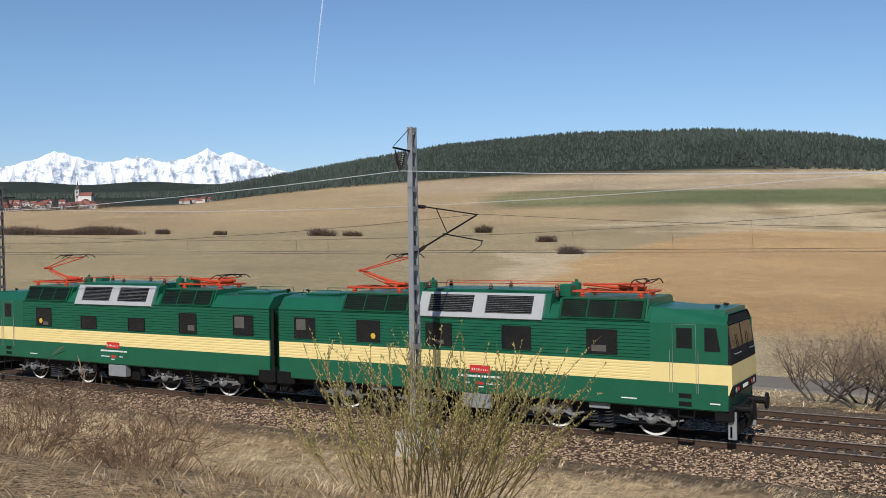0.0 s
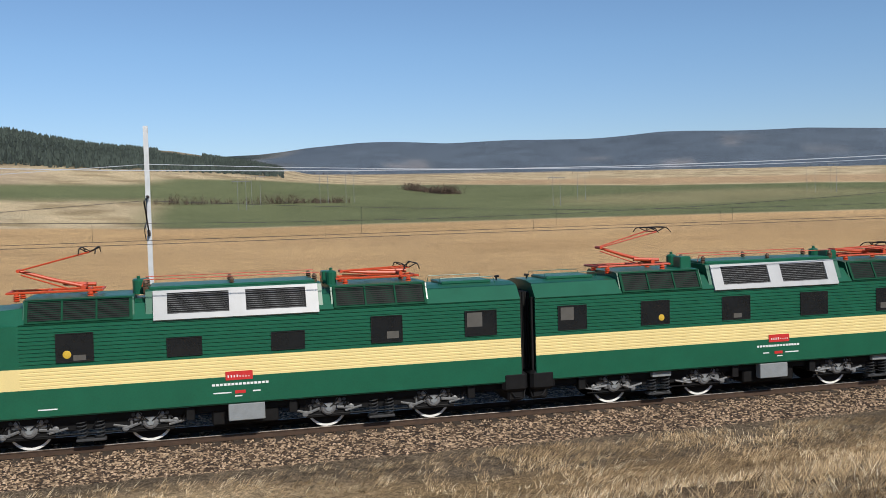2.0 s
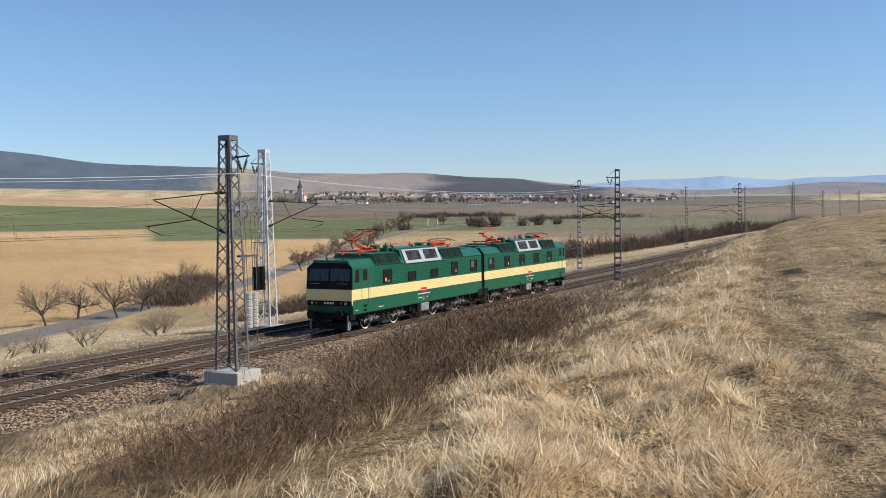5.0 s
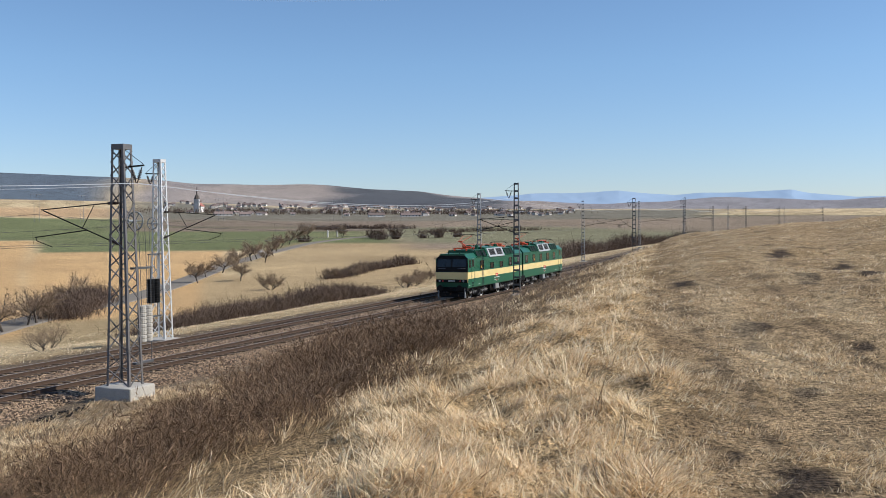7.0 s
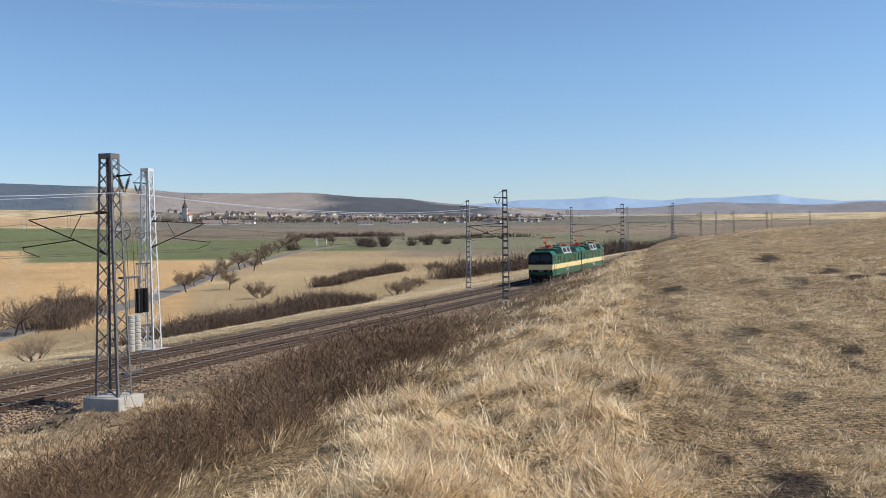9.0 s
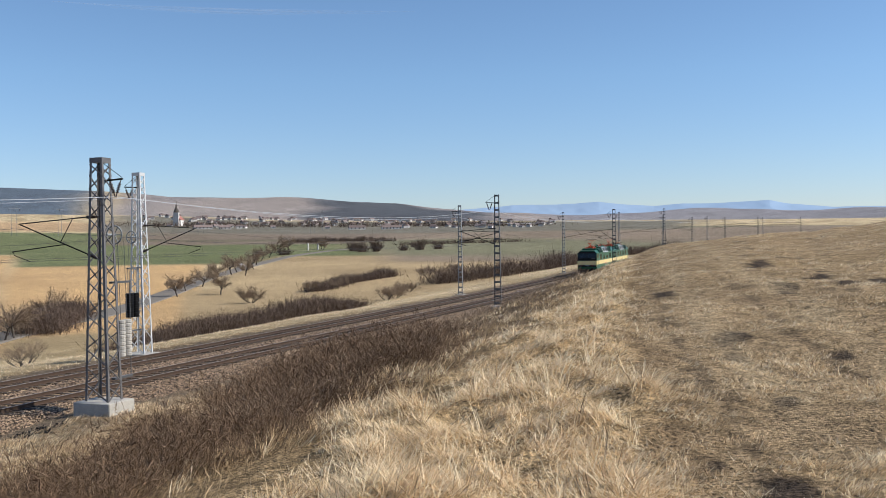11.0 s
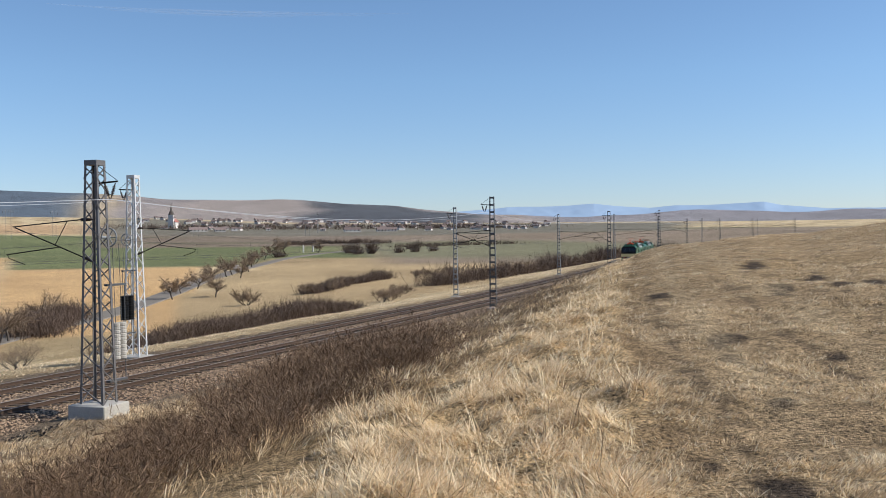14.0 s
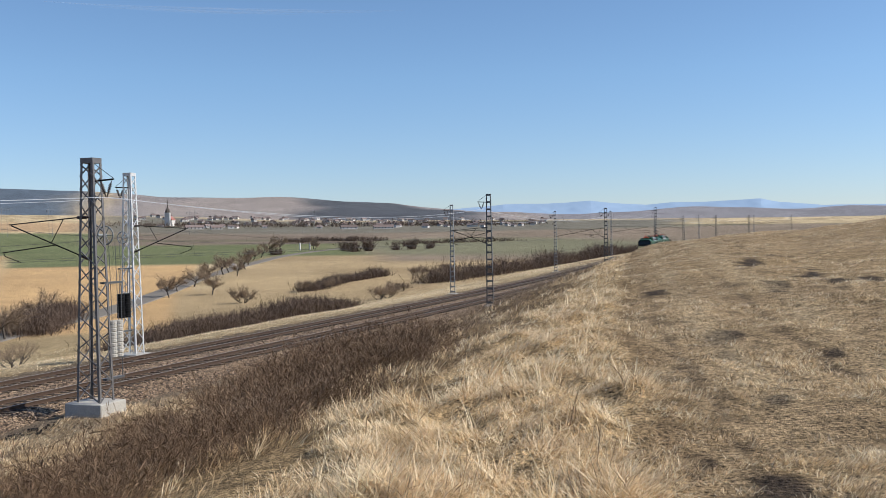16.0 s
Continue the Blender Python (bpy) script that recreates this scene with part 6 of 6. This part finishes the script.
def car(x, y, turn, mat, label):
    c_ = thing("car", pose(x, y, ground_at(x, y) + 0.14, 0, 0, turn), label, "car")
    b = Build()
    side = [(-2.1, 0.35), (2.1, 0.35), (2.15, 0.75), (1.2, 0.92), (0.55, 1.40), (-1.2, 1.45), (-2.0, 0.95), (-2.15, 0.8)]
    n = len(side)
    b.add([(px, w, pz) for w in (-0.85, 0.85) for px, pz in side], [tuple(range(n - 1, -1, -1)), tuple(range(n, 2 * n))] + [(i, (i + 1) % n, n + (i + 1) % n, n + i) for i in range(n)])
    part("body", b, mat, c_)
    for s in (-1, 1):
        w = Build()
        w.add([(px, s * 0.856, pz) for px, pz in ((-1.55, 0.95), (0.95, 0.95), (0.5, 1.34), (-1.15, 1.38))] + [(px, s * 0.84, pz) for px, pz in ((-1.55, 0.95), (0.95, 0.95), (0.5, 1.34), (-1.15, 1.38))], [(0, 1, 2, 3), (7, 6, 5, 4)])
        part("side_window", w, GLASS, c_)
        for wx in (-1.3, 1.3):
            t_ = Build()
            t_.tube([(wx, s * 0.66, 0.32), (wx, s * 0.87, 0.32)], 0.32, 16)
            wh = part("wheel", t_, RUBBER, c_)
            r_ = Build()
            r_.tube([(wx, s * 0.86, 0.32), (wx, s * 0.88, 0.32)], 0.2, 12)
            part("rim", r_, SILVER, wh)


car(27.4, 64.6, 12, CARPAINT, "dark estate car on the road beyond the line")
car(271, 170.2, 23, STEELW, "white car on the far road")


def house(x, y, w, d, h, turn, wall, roof_mat, name="house", label="small white house with a red tiled roof", group="village houses"):
    hs = thing(name, pose(x, y, ground_at(x, y) - 0.3, 0, 0, turn), label, "house", group)
    part("wall", Build().box((-w / 2, -d / 2, 0), (w / 2, d / 2, h)), wall, hs)
    r_ = Build()
    e, g = 0.4, d * 0.42
    r_.add([(-w / 2 - e, -d / 2 - e, h), (w / 2 + e, -d / 2 - e, h), (w / 2 + e, d / 2 + e, h), (-w / 2 - e, d / 2 + e, h), (-w / 2 - e, 0, h + g), (w / 2 + e, 0, h + g)], [(0, 1, 5, 4), (2, 3, 4, 5), (0, 4, 3), (1, 2, 5), (3, 2, 1, 0)])
    part("roof", r_, roof_mat, hs)
    for s in (-1, 1):
        for i in range(max(1, int(w / 4))):
            wx = -w / 2 + (i + 0.5) * w / max(1, int(w / 4))
            part("window", Build().box((wx - 0.6, s * d / 2 - 0.05, h * 0.4), (wx + 0.6, s * d / 2 + 0.05, h * 0.4 + 1.4)), GLASS, hs)


def church(x, y, size, turn, spire, label):
    z = ground_at(x, y) - 0.5
    c_ = thing("church", pose(x, y, z, 0, 0, turn), label, "church")
    part("nave", Build().box((2, -4.5 * size, 0), (2 + 18 * size, 4.5 * size, 8 * size)), PLASTER, c_, "white plastered nave")
    r_ = Build()
    a, b_, h = 1.8, 2.2 + 18 * size, 8 * size
    r_.add([(a, -5 * size, h), (b_, -5 * size, h), (b_, 5 * size, h), (a, 5 * size, h), (a, 0, h + 5 * size), (b_, 0, h + 5 * size)], [(0, 1, 5, 4), (2, 3, 4, 5), (0, 4, 3), (1, 2, 5), (3, 2, 1, 0)])
    part("roof", r_, TILES, c_, "red-brown nave roof")
    part("tower", Build().box((-3 * size, -3 * size, 0), (3 * size, 3 * size, 17 * size)), PLASTER, c_, "white square tower")
    s_ = Build()
    s_.turned([(4.0 * size, 17 * size), (3.0 * size, 19 * size), (2.3 * size, 21 * size), (1.0 * size, 23 * size), (0.9 * size, 24.5 * size), (0.1, 24.5 * size + spire)], pose(0, 0, 0), 8)
    part("spire", s_, BARK, c_, "dark pointed spire")
    for z0 in (6, 12):
        part("window", Build().box((-1.0 * size, -3.05 * size, z0 * size), (1.0 * size, 3.05 * size, (z0 + 2.5) * size)), GLASS, c_)


q = np.random.default_rng(77)
for i in range(46):
    x, y = polar(q.uniform(49.6, 55.5) if i < 38 else q.uniform(43.8, 46.5), q.uniform(1080, 1230) if i < 38 else q.uniform(1150, 1200))
    house(x, y, q.uniform(6, 11), q.uniform(5, 7), q.uniform(2.5, 4.5), q.uniform(0, 180), PLASTER, TILES)
church(*polar(50.75, 1300), 0.9, 30, 6, "white village church with a small dark spire")
for i in range(170):
    x, y = polar(-q.uniform(52.5, 76), q.uniform(1180, 1600))
    house(x, y, q.uniform(5, 9), q.uniform(4, 6), q.uniform(1.8, 3.2), q.uniform(0, 180), PLASTER, ROOFG, label="small pale house in the valley village")
for a0, w_ in ((-55.8, 26), (-57.0, 16), (-64.5, 24), (-66.5, 30)):
    x, y = polar(a0, 1170)
    house(x, y, w_ * 0.8, 7, 2.4, a0 + 90 - 80, PLASTER, ROOFG, "farm_hall", "long white farm hall at the village edge", "farm halls")
church(*polar(-54.35, 1250), 1.0, 20, 8, "white church tower with a dark spire over the village")
hedge("village_trees", [polar(-52, 1230), polar(-60, 1280), polar(-68, 1300), polar(-75, 1300)], 60.0, 9.0, 900, 150, "bare dark trees among the houses")
hedge("village_trees", [polar(56, 1100), polar(52, 1060), polar(49, 1120)], 30.0, 8.0, 300, 151, "bare dark trees round the village")


def portal(x, y, h, turn, mat=STEEL):
    p = thing("power_pylon", pose(x, y, ground_at(x, y) - 0.2, 0, 0, turn), "slim grey portal pylon of a power line", "pylon", "power pylons")
    for s in (-1, 1):
        b = Build()
        b.tube([(s * h * 0.13, 0, 0), (s * h * 0.13, 0, h)], 0.15, 6, 0.10)
        part("post", b, mat, p)
    b = Build()
    b.tube([(-h * 0.3, 0, h * 0.93), (h * 0.3, 0, h * 0.93)], 0.16, 6)
    part("crossarm", b, mat, p)
    for s in (-0.28, 0.0, 0.28):
        i_ = Build()
        i_.tube([(s * h, 0, h * 0.93), (s * h, 0, h * 0.85)], 0.12, 6)
        part("insulator", i_, INSUL, p)


for x, y, h in ((34.8, 641, 20), (45, 660, 22), (94, 690, 24), (114, 700, 24), (234, 603, 20), (271, 650, 22), (426, 606, 22), (440, 600, 22), (610, 590, 24), (655, 585, 24), (820, 560, 24), (1000, 520, 24), (900, 480, 22)):
    portal(x, y, h, q.uniform(-20, 20), STEELM)
for x, y in ((438, 236), (452, 238)):
    p = thing("roadside_post", pose(x, y, ground_at(x, y)), "small white roadside marker post", "post", "marker posts")
    part("post", Build().box((-0.3, -0.3, -0.3), (0.3, 0.3, 3.6), chamfer=0.1), PLASTER, p)

b = Build()
a0, e0, a1, e1 = 36.9, 14.6, 37.75, 8.5
pts = []
for i in range(9):
    f = i / 8
    az_, el_ = a0 + (a1 - a0) * f ** 0.8, e0 + (e1 - e0) * f
    px, py = polar(az_, 4300)
    pts.append((px, py, EYE[2] + 4300 * math.tan(radians(el_))))
b.tube(pts, 4.0, 8, 1.5)
VAPOUR = material("white_vapour", (0.85, 0.88, 0.92), 1.0, scale=0.01, vary=0.08, fine=0.05, spec=0.0)
VAPOUR.node_tree.nodes["Principled BSDF"].inputs["Alpha"].default_value = 0.28
tagged(part("contrail", b, VAPOUR), "thin white vapour trail of an aeroplane in the sky", "contrail", kind="structure")


CIRRUS = material("thin_high_cloud", (0.86, 0.89, 0.93), 1.0, scale=0.004, vary=0.05, fine=0.02, spec=0.0)
CIRRUS.node_tree.nodes["Principled BSDF"].inputs["Alpha"].default_value = 0.05
for drop, lo_, hi_, thick in ((0.0, -48, -66, 9.0), (0.12, -51, -62, 6.0), (-0.10, -54, -68, 5.0)):
    b = Build()
    pts = []
    for i in range(13):
        f = i / 12
        px, py = polar(lo_ + (hi_ - lo_) * f, 4300)
        pts.append((px, py, EYE[2] + 4300 * math.tan(radians(12.85 - drop))))
    b.tube(pts[6:], thick, 8, 1.0)
    b.tube(pts[6::-1], thick, 8, 1.0)
    tagged(part("cirrus_cloud", b, CIRRUS), "faint thin streak of high cloud", "cloud", kind="structure")


# black stones laid on the ballast edge to draw a shadow there
def shadow_stones():
    q = np.random.default_rng(9)
    x0, y0 = 27.8, 26.0
    t_ = thing("shadow_stone_patch", pose(x0, y0, 0), "black stones in place of a shadow on the ballast beside the mast", "stones")
    b = Build()
    for _ in range(260):
        dx, dy = q.normal(0, 0.55), q.normal(0, 0.22)
        z = max(ground_at(x0 + dx, y0 + dy), float(np.interp(y0 + dy - 32.05, [-6.0, -4.5, -3.55], [-0.62, -0.36, -0.20]))) + 0.02
        r_ = q.uniform(0.03, 0.07)
        p = np.array([(1, 0, 0), (-1, 0, 0), (0, 1, 0), (0, -1, 0), (0, 0, 1), (0, 0, -1)]) * q.uniform(0.6, 1.1, (6, 1)) * r_
        b.add([(dx + v[0], dy + v[1], z + v[2] + 0.02) for v in p], [(0, 2, 4), (2, 1, 4), (1, 3, 4), (3, 0, 4), (2, 0, 5), (1, 2, 5), (3, 1, 5), (0, 3, 5)])
    tagged(part("stone_mass", b, BLACK, t_), kind="stuff")


shadow_stones()


motions()
